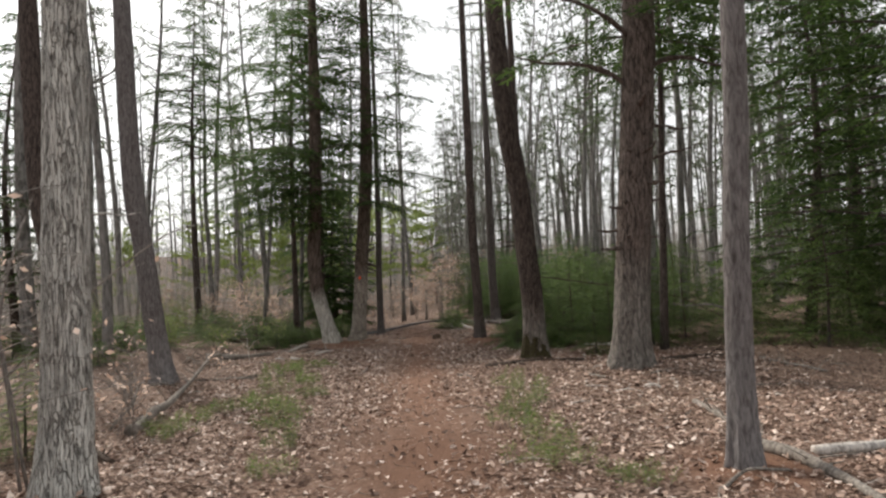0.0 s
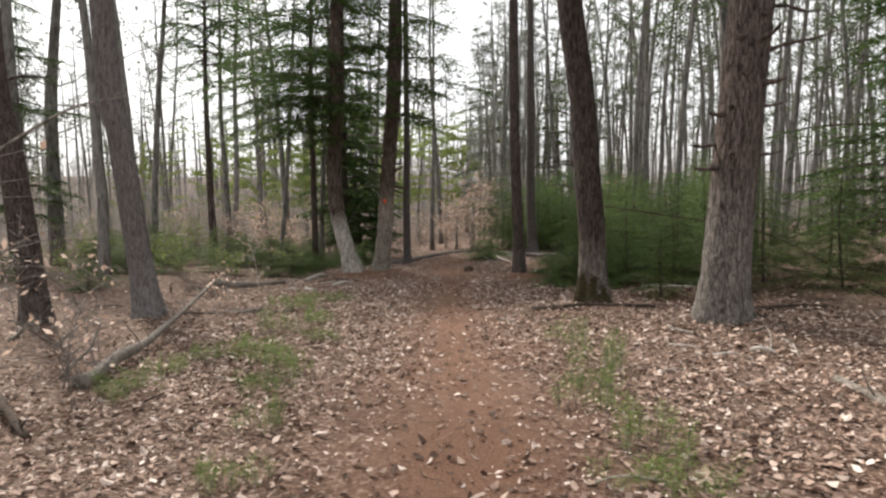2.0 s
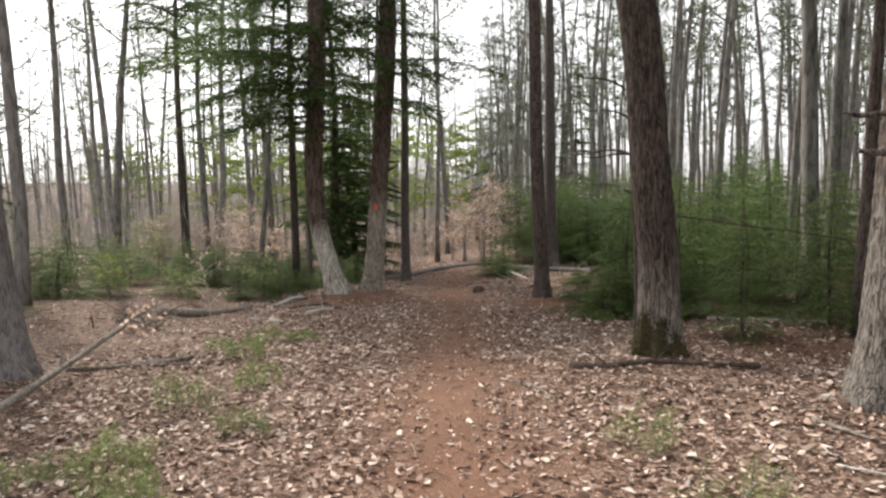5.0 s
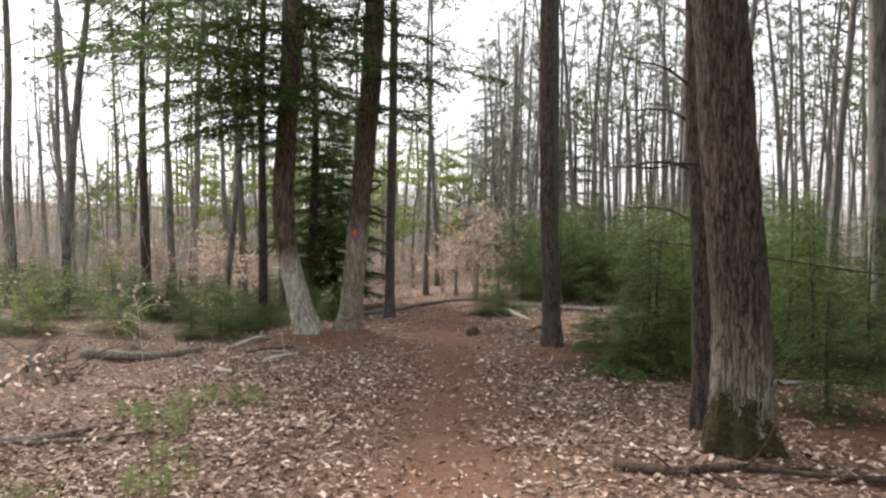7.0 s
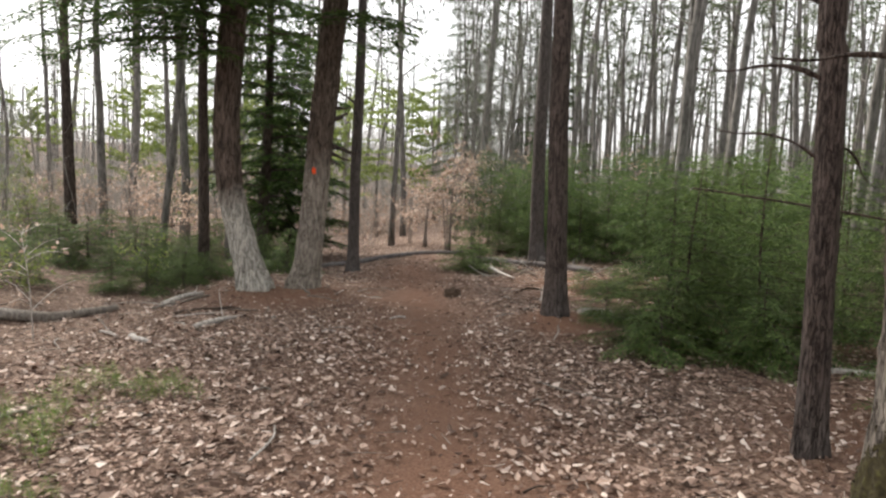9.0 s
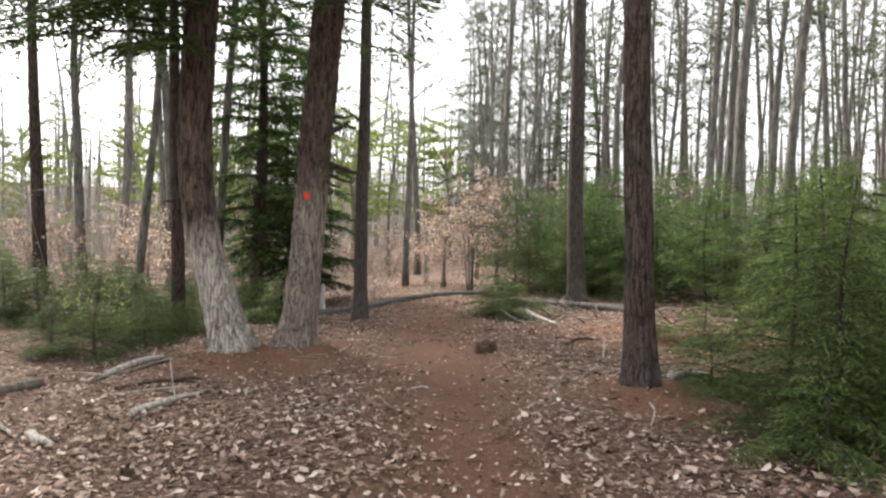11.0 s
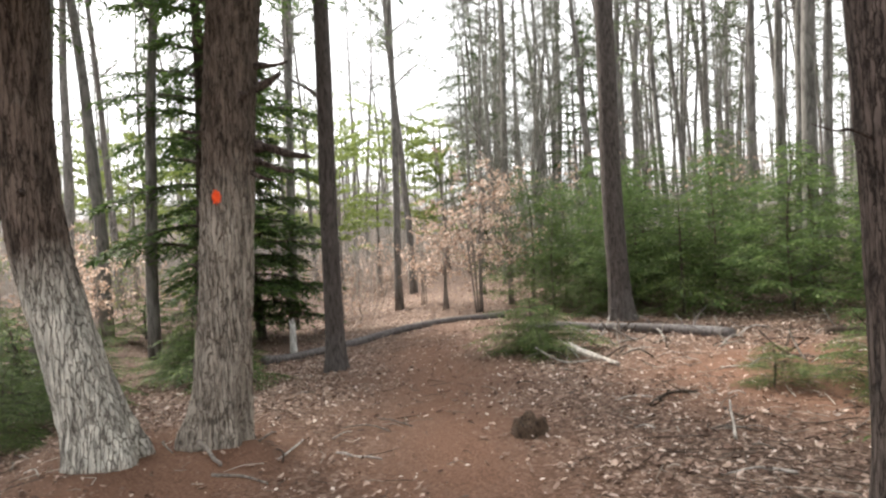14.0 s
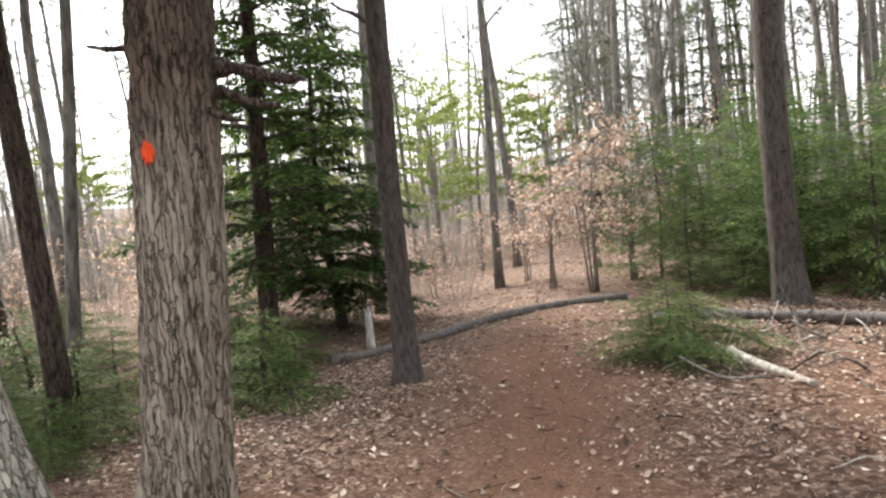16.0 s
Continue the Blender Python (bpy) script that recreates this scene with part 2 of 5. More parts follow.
NEEDLE_LITTER = litter_material("needle_litter", [(0.0, (0.12, 0.055, 0.03)), (0.5, (0.26, 0.13, 0.075)), (1.0, (0.42, 0.25, 0.15))])
ORANGE, ont, op = shader("orange_blaze_paint", 0.7)
on = node(ont, "ShaderNodeTexNoise", Scale=40.0, Detail=4.0)
ont.links.new(coords(ont, (1, 1, 1)), on.inputs["Vector"])
ont.links.new(ramp(ont, on.outputs["Fac"], [(0.3, (0.75, 0.05, 0.01)), (0.7, (0.95, 0.13, 0.03))]), op.inputs["Base Color"])

# ---- geometry helpers ----
rng = np.random.default_rng(7)
TABLE = np.random.default_rng(3).random((256, 256))


def grain2(x, y, wrap=256):
    """Smooth noise 0..1 on a lattice; wrap: the period along x."""
    xi, yi = np.floor(x).astype(int), np.floor(y).astype(int)
    fx, fy = x - xi, y - yi
    fx, fy = fx * fx * (3 - 2 * fx), fy * fy * (3 - 2 * fy)
    a, b = xi % wrap % 256, (xi + 1) % wrap % 256
    c, d = yi % 256, (yi + 1) % 256
    return (TABLE[a, c] * (1 - fx) + TABLE[b, c] * fx) * (1 - fy) + (TABLE[a, d] * (1 - fx) + TABLE[b, d] * fx) * fy


def unit(v):
    return v / np.maximum(np.linalg.norm(v, axis=-1, keepdims=True), 1e-9)


class Geo:
    """Gathers vertices and faces of one mesh."""

    def __init__(self):
        self.v, self.f, self.n = [], {}, 0

    def add(self, verts, *faces):
        self.v.append(np.asarray(verts, float).reshape(-1, 3))
        for f in faces:
            f = np.asarray(f, int)
            self.f.setdefault(f.shape[1], []).append(f + self.n)
        self.n += len(self.v[-1])
        return self

    def mesh(self, name, material, smooth=True):
        me = bpy.data.meshes.new(name)
        v = np.concatenate(self.v)
        groups = [np.concatenate(self.f[k]) for k in sorted(self.f)]
        sizes = np.concatenate([np.full(len(g), g.shape[1]) for g in groups])
        loops = np.concatenate([g.ravel() for g in groups])
        me.vertices.add(len(v))
        me.vertices.foreach_set("co", v.ravel())
        me.loops.add(len(loops))
        me.loops.foreach_set("vertex_index", loops)
        me.polygons.add(len(sizes))
        me.polygons.foreach_set("loop_start", np.concatenate([[0], np.cumsum(sizes)[:-1]]))
        me.polygons.foreach_set("use_smooth", np.full(len(sizes), smooth))
        me.materials.append(material)
        me.update(calc_edges=True)
        return me


def part(name, geo, material, parent=None, label="", smooth=True):
    ob = new(name, geo.mesh(name, material, smooth))
    ob.parent = parent
    return tagged(ob, label) if label else ob


def curve(points, n):
    """n points on a smooth line through the given ones."""
    p = np.asarray(points, float)
    if len(p) == 2:
        return p[0] + (p[1] - p[0]) * np.linspace(0, 1, n)[:, None]
    q = np.concatenate([[2 * p[0] - p[1]], p, [2 * p[-1] - p[-2]]])
    s = np.linspace(0, len(p) - 1 - 1e-6, n)
    i = s.astype(int)
    t = (s - i)[:, None]
    a, b, c, d = q[i], q[i + 1], q[i + 2], q[i + 3]
    return 0.5 * (2 * b + (c - a) * t + (2 * a - 5 * b + 4 * c - d) * t ** 2 + (3 * b - a - 3 * c + d) * t ** 3)


def tube(geo, line, radii, sides, relief=None, caps=True):
    line = np.asarray(line, float)
    n = len(line)
    radii = np.broadcast_to(radii, n)
    t = unit(np.gradient(line, axis=0))
    ref = np.array([1.0, 0, 0]) if abs(t[0][0]) < 0.75 else np.array([0, 0, 1.0])
    u = unit(np.cross(np.cross(t, ref), t))
    w = np.cross(t, u)
    ang = np.linspace(0, 2 * math.pi, sides, endpoint=False)
    r = np.repeat(radii[:, None], sides, 1)
    if relief is not None:
        r = r + relief(ang[None, :], line[:, 2][:, None], r)
    v = line[:, None] + r[..., None] * (np.cos(ang)[None, :, None] * u[:, None] + np.sin(ang)[None, :, None] * w[:, None])
    i = np.arange(n - 1)[:, None] * sides
    j = np.arange(sides)[None]
    k = (j + 1) % sides
    quads = np.stack([i + j, i + k, i + sides + k, i + sides + j], -1).reshape(-1, 4)
    if not caps:
        return geo.add(v.reshape(-1, 3), quads)
    jj = np.arange(sides)
    kk = (jj + 1) % sides
    low = np.stack([kk, jj, np.full(sides, n * sides)], -1)
    high = np.stack([(n - 1) * sides + jj, (n - 1) * sides + kk, np.full(sides, n * sides + 1)], -1)
    return geo.add(np.concatenate([v.reshape(-1, 3), line[:1], line[-1:]]), quads, low, high)


def blades(geo, at, along, length, width, flat=None, droop=0.0):
    """Narrow four-cornered needles or leaves at many places at once."""
    along = unit(along)
    if flat is None:
        flat = rng.normal(size=at.shape)
    side = unit(np.cross(along, flat))
    length, width = np.broadcast_to(length, len(at))[:, None], np.broadcast_to(width, len(at))[:, None]
    mid = at + along * length * 0.45 - np.array([0, 0, 1.0]) * droop * length * 0.2
    tip = at + along * length - np.array([0, 0, 1.0]) * droop * length
    v = np.stack([at, mid + side * width / 2, tip, mid - side * width / 2], 1).reshape(-1, 3)
    return geo.add(v, np.arange(len(v)).reshape(-1, 4))


# ---- ground ----
def bell(x, y, cx, cy, r):
    return np.exp(-((x - cx) ** 2 + (y - cy) ** 2) / (r * r))


def step(v, lo, hi):
    t = np.clip((v - lo) / (hi - lo), 0, 1)
    return t * t * (3 - 2 * t)


def ground_z(x, y):
    x, y = np.asarray(x, float), np.asarray(y, float)
    z = -0.10 - 0.30 / (1 + np.exp(-np.clip((y - 9) / 2.5, -30, 30))) + 0.02 * np.clip(x, -12, 12)
    z = z + 0.22 * bell(x, y, 2.9, 10.6, 1.3) + 0.19 * bell(x, y, 1.6, 12.4, 1.0) + 0.2 * bell(x, y, 0.95, 17.5, 0.8)
    z = z + 0.13 * bell(x, y, -3.1, 20.0, 1.1) + 0.2 * bell(x, y, -5.1, 11.9, 1.2) + 0.25 * bell(x, y, -2.8, 4.9, 0.9)
    z = z - 0.3 * step(y, 21, 27) * step(-x, 0.5, 3.5) * (1 - 0.8 * step(-x, 4.5, 6.5)) + 0.32 * step(-x, 5, 8.5) * (1 - 0.7 * step(y, 20, 32))
    d = np.hypot(x, y - 10)
    z = z - 2.2 * step(-x, 9, 40) * step(d, 12, 45)
    z = z + 1.5 * step(d, 75, 190) * step(-x + 0.35 * y, -30, 60) + 3.0 * step(d, 80, 220)
    z = z + 8.0 * step(d, 55, 170) * step(-x, -18, 25)
    near = 1 - step(d, 25, 60)
    z = z + (0.05 * (grain2(x * 1.3 + 40, y * 1.3 + 40) - 0.5) + 0.035 * (grain2(x * 4 + 90, y * 4 + 90) - 0.5)) * near
    return z + 1.2 * (grain2(x * 0.05 + 60, y * 0.05 + 60) - 0.5) * step(d, 30, 80)


def axis(lo, hi, gap):
    inner = list(np.arange(lo, hi + gap / 2, gap))
    step_out, a, b = gap, lo, hi
    left, right = [], []
    while b < 420:
        step_out *= 1.17
        a, b = a - step_out, b + step_out
        left.append(a)
        right.append(b)
    return np.array(left[::-1] + inner + right)


gx, gy = axis(-6.6, 6.6, 0.12), axis(-1.6, 29.0, 0.12)
X, Y = np.meshgrid(gx, gy)
g = Geo()
i = (np.arange(len(gy) - 1)[:, None] * len(gx) + np.arange(len(gx) - 1)[None]).ravel()
g.add(np.stack([X, Y, ground_z(X, Y)], -1), np.stack([i, i + 1, i + 1 + len(gx), i + len(gx)], -1))
tagged(part("ground", g, GROUND), "leaf-strewn forest floor with a trodden reddish path", "ground", kind="structure")


def at_ground(x, y):
    return float(ground_z(x, y))


def thing(name, x, y, label, category, group="", z=None, turn=0):
    ob = new(name)
    ob.matrix_basis = pose(x, y, at_ground(x, y) if z is None else z, 0, 0, turn)
    return tagged(ob, label, category, group)


# ---- trees ----
def furrows(radius, depth, seed, flutes=0.0):
    cells = max(12, int(radius * 2 * math.pi / 0.045))

    def relief(ang, z, r):
        a = ang / (2 * math.pi) * cells
        bend = 1.6 * grain2(a * 0.5 + 7 + seed, z * 2.5 + seed, 256)
        ridge = 1 - np.abs(2 * grain2((a + bend) % cells, z * 5.5 + seed * 3.1, cells) - 1)
        fine = grain2(a * 3 % (cells * 3), z * 26 + seed, min(256, cells * 3))
        out = depth * (ridge ** 1.5 - 0.5) + depth * 0.5 * (fine - 0.5)
        toe = np.exp(-np.maximum(z, 0) / 0.3)
        lobes = 0.5 + 0.5 * np.sin(ang * 5 + seed + 1.5 * np.sin(ang * 2 + seed))
        return out * np.minimum(1, r / radius) + toe * r * (0.2 + 0.38 * lobes) + flutes * r * np.sin(ang * 3 + seed + z)
    return relief


def stub(line, z, azimuth, length, thick, rise=0.15, bend=0.2, sides=8):
    """A dead branch that leaves the stem at height z."""
    i = int(np.argmin(np.abs(line[:, 2] - z)))
    a = radians(azimuth)
    d = np.array([math.cos(a), math.sin(a), 0])
    s = np.array([-d[1], d[0], 0])
    o = line[i]
    pts = [o + d * length * k + s * bend * length * k * k * (1 if k < 0.8 else 0.7) + np.array([0, 0, rise * length * k + 0.08 * length * math.sin(5 * k)]) for k in (0, 0.25, 0.5, 0.75, 1)]
    g = Geo()
    n = 14
    knots = 1 + 0.18 * rng.normal(size=n)
    tube(g, curve(pts, n), thick * np.linspace(1.25, 0.3, n) * knots, sides)
    return g


def crown_geo(line, low, high, reach, count, tuft=9, size=0.16, wide=0.02, lift=0.25, seed=0):
    """Limbs and needle tufts of an upper crown, and the limbs' own mesh."""
    r = np.random.default_rng(seed)
    wood, green = Geo(), Geo()
    top = line[-1][2]
    for k in range(count):
        z = low + (high - low) * (k + r.random()) / count
        o = np.array([np.interp(z, line[:, 2], line[:, c]) for c in (0, 1, 2)])
        L = reach * (1 - 0.75 * (z - low) / max(0.1, top - low)) * r.uniform(0.6, 1.1)
        a = r.uniform(0, 2 * math.pi)
        d = np.array([math.cos(a), math.sin(a), 0])
        pts = curve([o, o + d * L * 0.5 + np.array([0, 0, L * lift * 0.4]), o + d * L + np.array([0, 0, L * lift * r.uniform(0.2, 1.2)])], 6)
        tube(wood, pts[::2] if tuft < 6 else pts, (np.linspace(0.035, 0.006, 6) * (0.5 + L / 3))[::2] if tuft < 6 else np.linspace(0.035, 0.006, 6) * (0.5 + L / 3), 3, caps=False)
        m = int(7 + 5 * L)
        s = r.uniform(0.3, 1.0, m)
        at = np.stack([np.interp(s, np.linspace(0, 1, 6), pts[:, c]) for c in (0, 1, 2)], -1)
        at = at + r.normal(size=at.shape) * np.array([0.16, 0.16, 0.1]) * L * s[:, None]
        base = np.repeat(at, tuft, 0)
        way = r.normal(size=base.shape) + d * 0.7 + np.array([0, 0, 0.3])
        blades(green, base, way, size * r.uniform(0.6, 1.2, len(base)), wide, r.normal(size=base.shape))
    return wood, green


def hemlock_geo(height, reach, seed, low=0.05, branches=50, twigs=11, needles=12, blade=0.1, wide=0.014, stem=0.028, droop=0.35, line=None, extra=(), flatness=0.35):
    """Stem and flat drooping sprays of a hemlock."""
    r = np.random.default_rng(seed)
    stem_geo, wood, green = Geo(), Geo(), Geo()
    if line is None:
        line = curve([(0, 0, -0.05), (r.normal() * 0.03 * height, r.normal() * 0.03 * height, height * 0.5), (r.normal() * 0.03 * height, r.normal() * 0.03 * height, height)], 14)
        tube(stem_geo, line, np.linspace(stem, 0.004, 14), 7)
    up = np.array([0, 0, 1.0])
    o_all, d_all, l_all = [], [], []
    for k in range(branches + len(extra)):
        f = low + (0.99 - low) * (k + r.random()) / branches
        z = f * height
        o = np.array([np.interp(z, line[:, 2], line[:, c]) for c in (0, 1, 2)])
        L = reach * max(0.12, (1 - ((f - low) / (1 - low)) ** 1.6 * 0.92)) * r.uniform(0.6, 1.15)
        a = k * 2.39996 + r.normal() * 0.35
        tilt = r.uniform(0.05, 0.4)
        if k >= branches:
            z, a, L, tilt = extra[k - branches]
            a = radians(a)
            o = np.array([np.interp(z, line[:, 2], line[:, c]) for c in (0, 1, 2)])
        d = np.array([math.cos(a), math.sin(a), 0])
        s5 = np.linspace(0, 1, 5)[:, None]
        pts = o + d * L * s5 + up * L * (tilt * s5 - droop * s5 ** 2)
        tube(wood, pts, np.linspace(0.25, 0.08, 5) * stem * min(1.2, L / reach + 0.3), 3, caps=False)
        m = max(4, int(twigs * 2 * (0.35 + 0.65 * L / reach) * (1.5 if k >= branches else 1)))
        s = np.linspace(0.12, 1.0, m) + r.normal(size=m) * 0.02
        o2 = o + d * L * s[:, None] + up * L * (tilt * s - droop * s ** 2)[:, None]
        sgn = np.where(np.arange(m) % 2, 1.0, -1.0)
        cross = np.array([-d[1], d[0], 0])
        fan = np.clip(1.2 - 0.5 * s + r.normal(size=m) * 0.15, 0.2, 1.5) * np.where(s > 0.97, 0.05, 1)
        d2 = d * np.cos(fan)[:, None] + cross * (sgn * np.sin(fan))[:, None] + up * (-0.12 + r.normal(size=m) * 0.4 * flatness)[:, None]
        l2 = min(L, 2.2) * 0.36 * np.clip(1.15 - 0.75 * s, 0.25, 1) * r.uniform(0.7, 1.15, m) + blade
        o_all.append(o2), d_all.append(d2), l_all.append(l2)
    o2, d2, l2 = np.concatenate(o_all), unit(np.concatenate(d_all)), np.concatenate(l_all)
    n = np.maximum(3, (needles * l2 / (0.42 * reach) * 1.3).astype(int))
    idx = np.repeat(np.arange(len(o2)), n)
    q = (np.arange(len(idx)) - np.repeat(np.cumsum(n) - n, n) + 0.5) / np.repeat(n, n)
    at = o2[idx] + d2[idx] * (l2[idx] * q)[:, None] - up * (0.25 * l2[idx] * q * q)[:, None]
    side = unit(np.cross(d2[idx], up)) * np.where(np.arange(len(idx)) % 2, 1.0, -1.0)[:, None]
    way = d2[idx] * 0.75 + side * 0.75 + r.normal(size=at.shape) * 0.22
    blades(green, at, way, blade * r.uniform(0.7, 1.3, len(at)), wide, up + r.normal(size=at.shape) * flatness, 0.15)
    return stem_geo, wood, green


def big_tree(name, x, y, way, diameter, bark, label, height=17.0, sides=72, depth=0.014, seed=1, stubs=(), crown=(9.0, 2.4, 16), boughs=None, flutes=0.0, taper=0.55, gap=0.035):
    """A stem seen from near. way: places of the axis, relative to the foot, up to where it leaves the view."""
    ob = thing(name, x, y, label, "tree")
    way = [np.array(p, float) for p in way]
    last = way[-1]
    run = unit((last - way[-2])[None])[0]
    top = last + np.array([run[0] * 0.25, run[1] * 0.25, 1.0]) * (height - last[2])
    fine_n = int(min(last[2] + 0.6, 6.5) / gap)
    full = curve([np.array([0, 0, -0.25]), *way, (last + top) / 2, top], 500)
    zs = np.concatenate([np.linspace(-0.2, 6.2, fine_n), np.linspace(6.5, height, 24)])
    line = np.stack([np.interp(zs, full[:, 2], full[:, c]) for c in (0, 1)] + [zs], -1)
    radius = diameter / 2
    radii = radius * np.interp(zs, [0, height * 0.35, height], [1.0, 0.5 + 0.5 * taper, 0.06])
    part("trunk", tube(Geo(), line, radii, sides, furrows(radius, depth, seed, flutes)), bark, ob)
    for z, az, length, thick, rise, bend in stubs:
        part("branch", stub(line, z, az, length, thick, rise, bend), BARK_DARK if bark in (BARK_MARK, BARK_PALE) else bark, ob, "dead bare branch")
    if boughs:
        low, reach, count, extra = boughs
        _, wood, green = hemlock_geo(height, reach, seed, low / height, count, 13, 20, 0.14, 0.038, 0.09, 0.3, line, extra)
        tagged(part("branchwork", wood, bark, ob), kind="stuff")
        part("crown", green, HEMLOCK, ob, "dark layered needle sprays", smooth=False)
    elif crown:
        low, reach, count = crown
        wood, green = crown_geo(line, low, height - 0.4, reach, count, seed=seed)
        tagged(part("branchwork", wood, bark, ob), kind="stuff")
        part("crown", green, PINE, ob, "thin green needle crown", smooth=False)
    return ob, line


big_tree("pine_tree", -2.80, 4.88, [(0, 0, 0), (0.02, 0, 1.8), (0.04, 0, 3.7)], 0.34, BARK_GREY, "pale grey lichened trunk standing beside the path", depth=0.012, seed=2, flutes=0.03, stubs=[(1.9, 20, 0.5, 0.012, 0.3, 0.2)])
big_tree("pine_tree", 2.30, 5.30, [(0, 0, 0), (0.05, 0, 1.8), (0.13, 0, 3.7)], 0.215, BARK_TAUPE, "slim smooth grey-brown tree with thin dead twigs", sides=44, depth=0.004, seed=5, stubs=[(1.55, 100, 0.5, 0.008, 0.5, 0.3), (1.2, 170, 0.5, 0.008, 0.3, -0.3)])
big_tree("pine_tree", 2.86, 10.43, [(0, 0, 0), (0.12, 0, 1.6), (0.25, 0, 3.2), (0.36, 0, 4.6), (0.42, 0, 5.7)], 0.54, BARK_PINE, "stout pine with furrowed bark and broken branch stubs", sides=110, boughs=(5.6, 2.2, 22, [(5.1, 5, 1.8, 0.1), (5.3, 30, 2.2, 0.1), (5.2, 170, 2.0, 0.1), (5.5, 300, 1.8, 0.1)]), depth=0.018, seed=3, taper=0.8,
         stubs=[(1.75, 195, 0.6, 0.05, 0.2, 0.2), (2.0, 185, 0.55, 0.035, 0.3, -0.2), (2.35, 200, 0.5, 0.045, 0.3, 0.2), (2.7, 300, 0.5, 0.05, 0.3, 0.3), (3.1, 280, 0.55, 0.05, 0.6, 0.2), (3.0, 10, 1.0, 0.03, 0.5, -0.4), (3.6, 350, 0.9, 0.03, 0.2, 0.5), (3.9, 260, 0.55, 0.06, 0.5, 0.2), (4.3, 188, 2.1, 0.045, 0.3, 0.2), (5.0, 200, 2.2, 0.04, 0.4, 0.2), (4.6, 0, 1.8, 0.04, 0.2, 0.3), (1.3, 250, 0.34, 0.04, 0.1, 0), (1.55, 225, 0.35, 0.045, 0.1, 0), (1.95, 240, 0.35, 0.055, 0.2, 0), (2.15, 278, 0.33, 0.04, 0.1, 0), (2.5, 228, 0.36, 0.06, 0.2, 0), (2.85, 255, 0.34, 0.05, 0.2, 0), (3.3, 235, 0.36, 0.06, 0.2, 0), (3.55, 282, 0.33, 0.045, 0.2, 0), (1.85, 330, 0.5, 0.03, 0.4, 0.2), (2.4, 345, 0.55, 0.025, 0.5, 0.2)])
MOSSY, MOSSY_LINE = big_tree("pine_tree", 1.63, 12.40, [(0, 0, 0), (0, 0, 1.0), (-0.09, 0.03, 2.2), (-0.16, 0.03, 3.2), (-0.42, 0, 5.5)], 0.40, BARK_RUGGED, "straight pine with deeply furrowed dark bark, mossy foot", depth=0.016, seed=4, taper=0.8, stubs=[(2.0, 160, 0.7, 0.014, 0.2, 0.2)])
big_tree("hemlock_tree", -3.41, 19.75, [(0, 0, 0), (-0.2, 0, 0.75), (-0.39, 0, 1.6), (-0.45, 0, 2.6), (-0.4, 0, 3.6), (-0.3, 0, 5.5)], 0.40, BARK_PALE, "leaning tree with pale lichened foot beside its twin", sides=120, gap=0.026, boughs=(4.3, 2.7, 78, [(4.7, 248, 4.4, 0.15), (5.0, 236, 4.2, 0.1), (4.4, 195, 2.4, 0.15), (4.5, 215, 3.0, 0.15), (5.6, 250, 4.0, 0.1), (4.3, 280, 1.8, 0.1), (5.6, 205, 3.4, 0.1), (4.2, 300, 1.4, 0.2), (3.8, 228, 2.0, 0.1), (4.0, 250, 2.3, 0.1), (3.7, 205, 2.4, 0.1), (4.1, 186, 2.8, 0.12), (3.5, 268, 1.5, 0.1), (4.6, 180, 3.0, 0.1)]), depth=0.016, seed=6, taper=0.85,
         stubs=[(1.75, 190, 0.36, 0.03, 0.1, 0.2), (1.9, 280, 0.24, 0.05, 0.3, 0.1), (1.95, 310, 0.24, 0.04, 0.5, 0.1)])
big_tree("hemlock_tree", -2.70, 20.05, [(0, 0, 0), (0.08, 0, 0.6), (0.16, 0, 1.5), (0.24, 0, 2.6), (0.34, 0, 3.6), (0.5, 0, 6.0)], 0.40, BARK_MARK, "thick rough-barked tree with an orange trail blaze", sides=168, gap=0.022, boughs=(4.9, 2.3, 52, [(4.1, 297, 2.3, 0.1), (4.7, 320, 1.8, 0.15), (4.9, 285, 2.2, 0.1)]), depth=0.022, seed=7, taper=0.85,
         stubs=[(2.22, 15, 0.62, 0.05, 0.0, -0.1), (2.14, 5, 0.5, 0.035, -0.08, 0.1), (2.06, 350, 0.36, 0.03, -0.15, 0.1), (2.5, 355, 0.42, 0.055, 0.8, 0.1), (2.75, 350, 0.45, 0.035, 0.35, 0.2), (2.3, 200, 0.35, 0.025, 0.3, 0.2), (2.5, 310, 0.36, 0.04, 0.5, 0.2)])
big_tree("pine_tree", -2.30, 23.40, [(0, 0, 0), (0.0, 0, 2.0), (0.05, 0, 4.5)], 0.235, BARK_UMBER, "slender grey-brown trunk standing beside the path", sides=44, depth=0.005, seed=8, stubs=[(1.6, 200, 0.5, 0.01, 0.2, 0.2), (3.4, 170, 0.5, 0.03, 0.9, -0.2)])
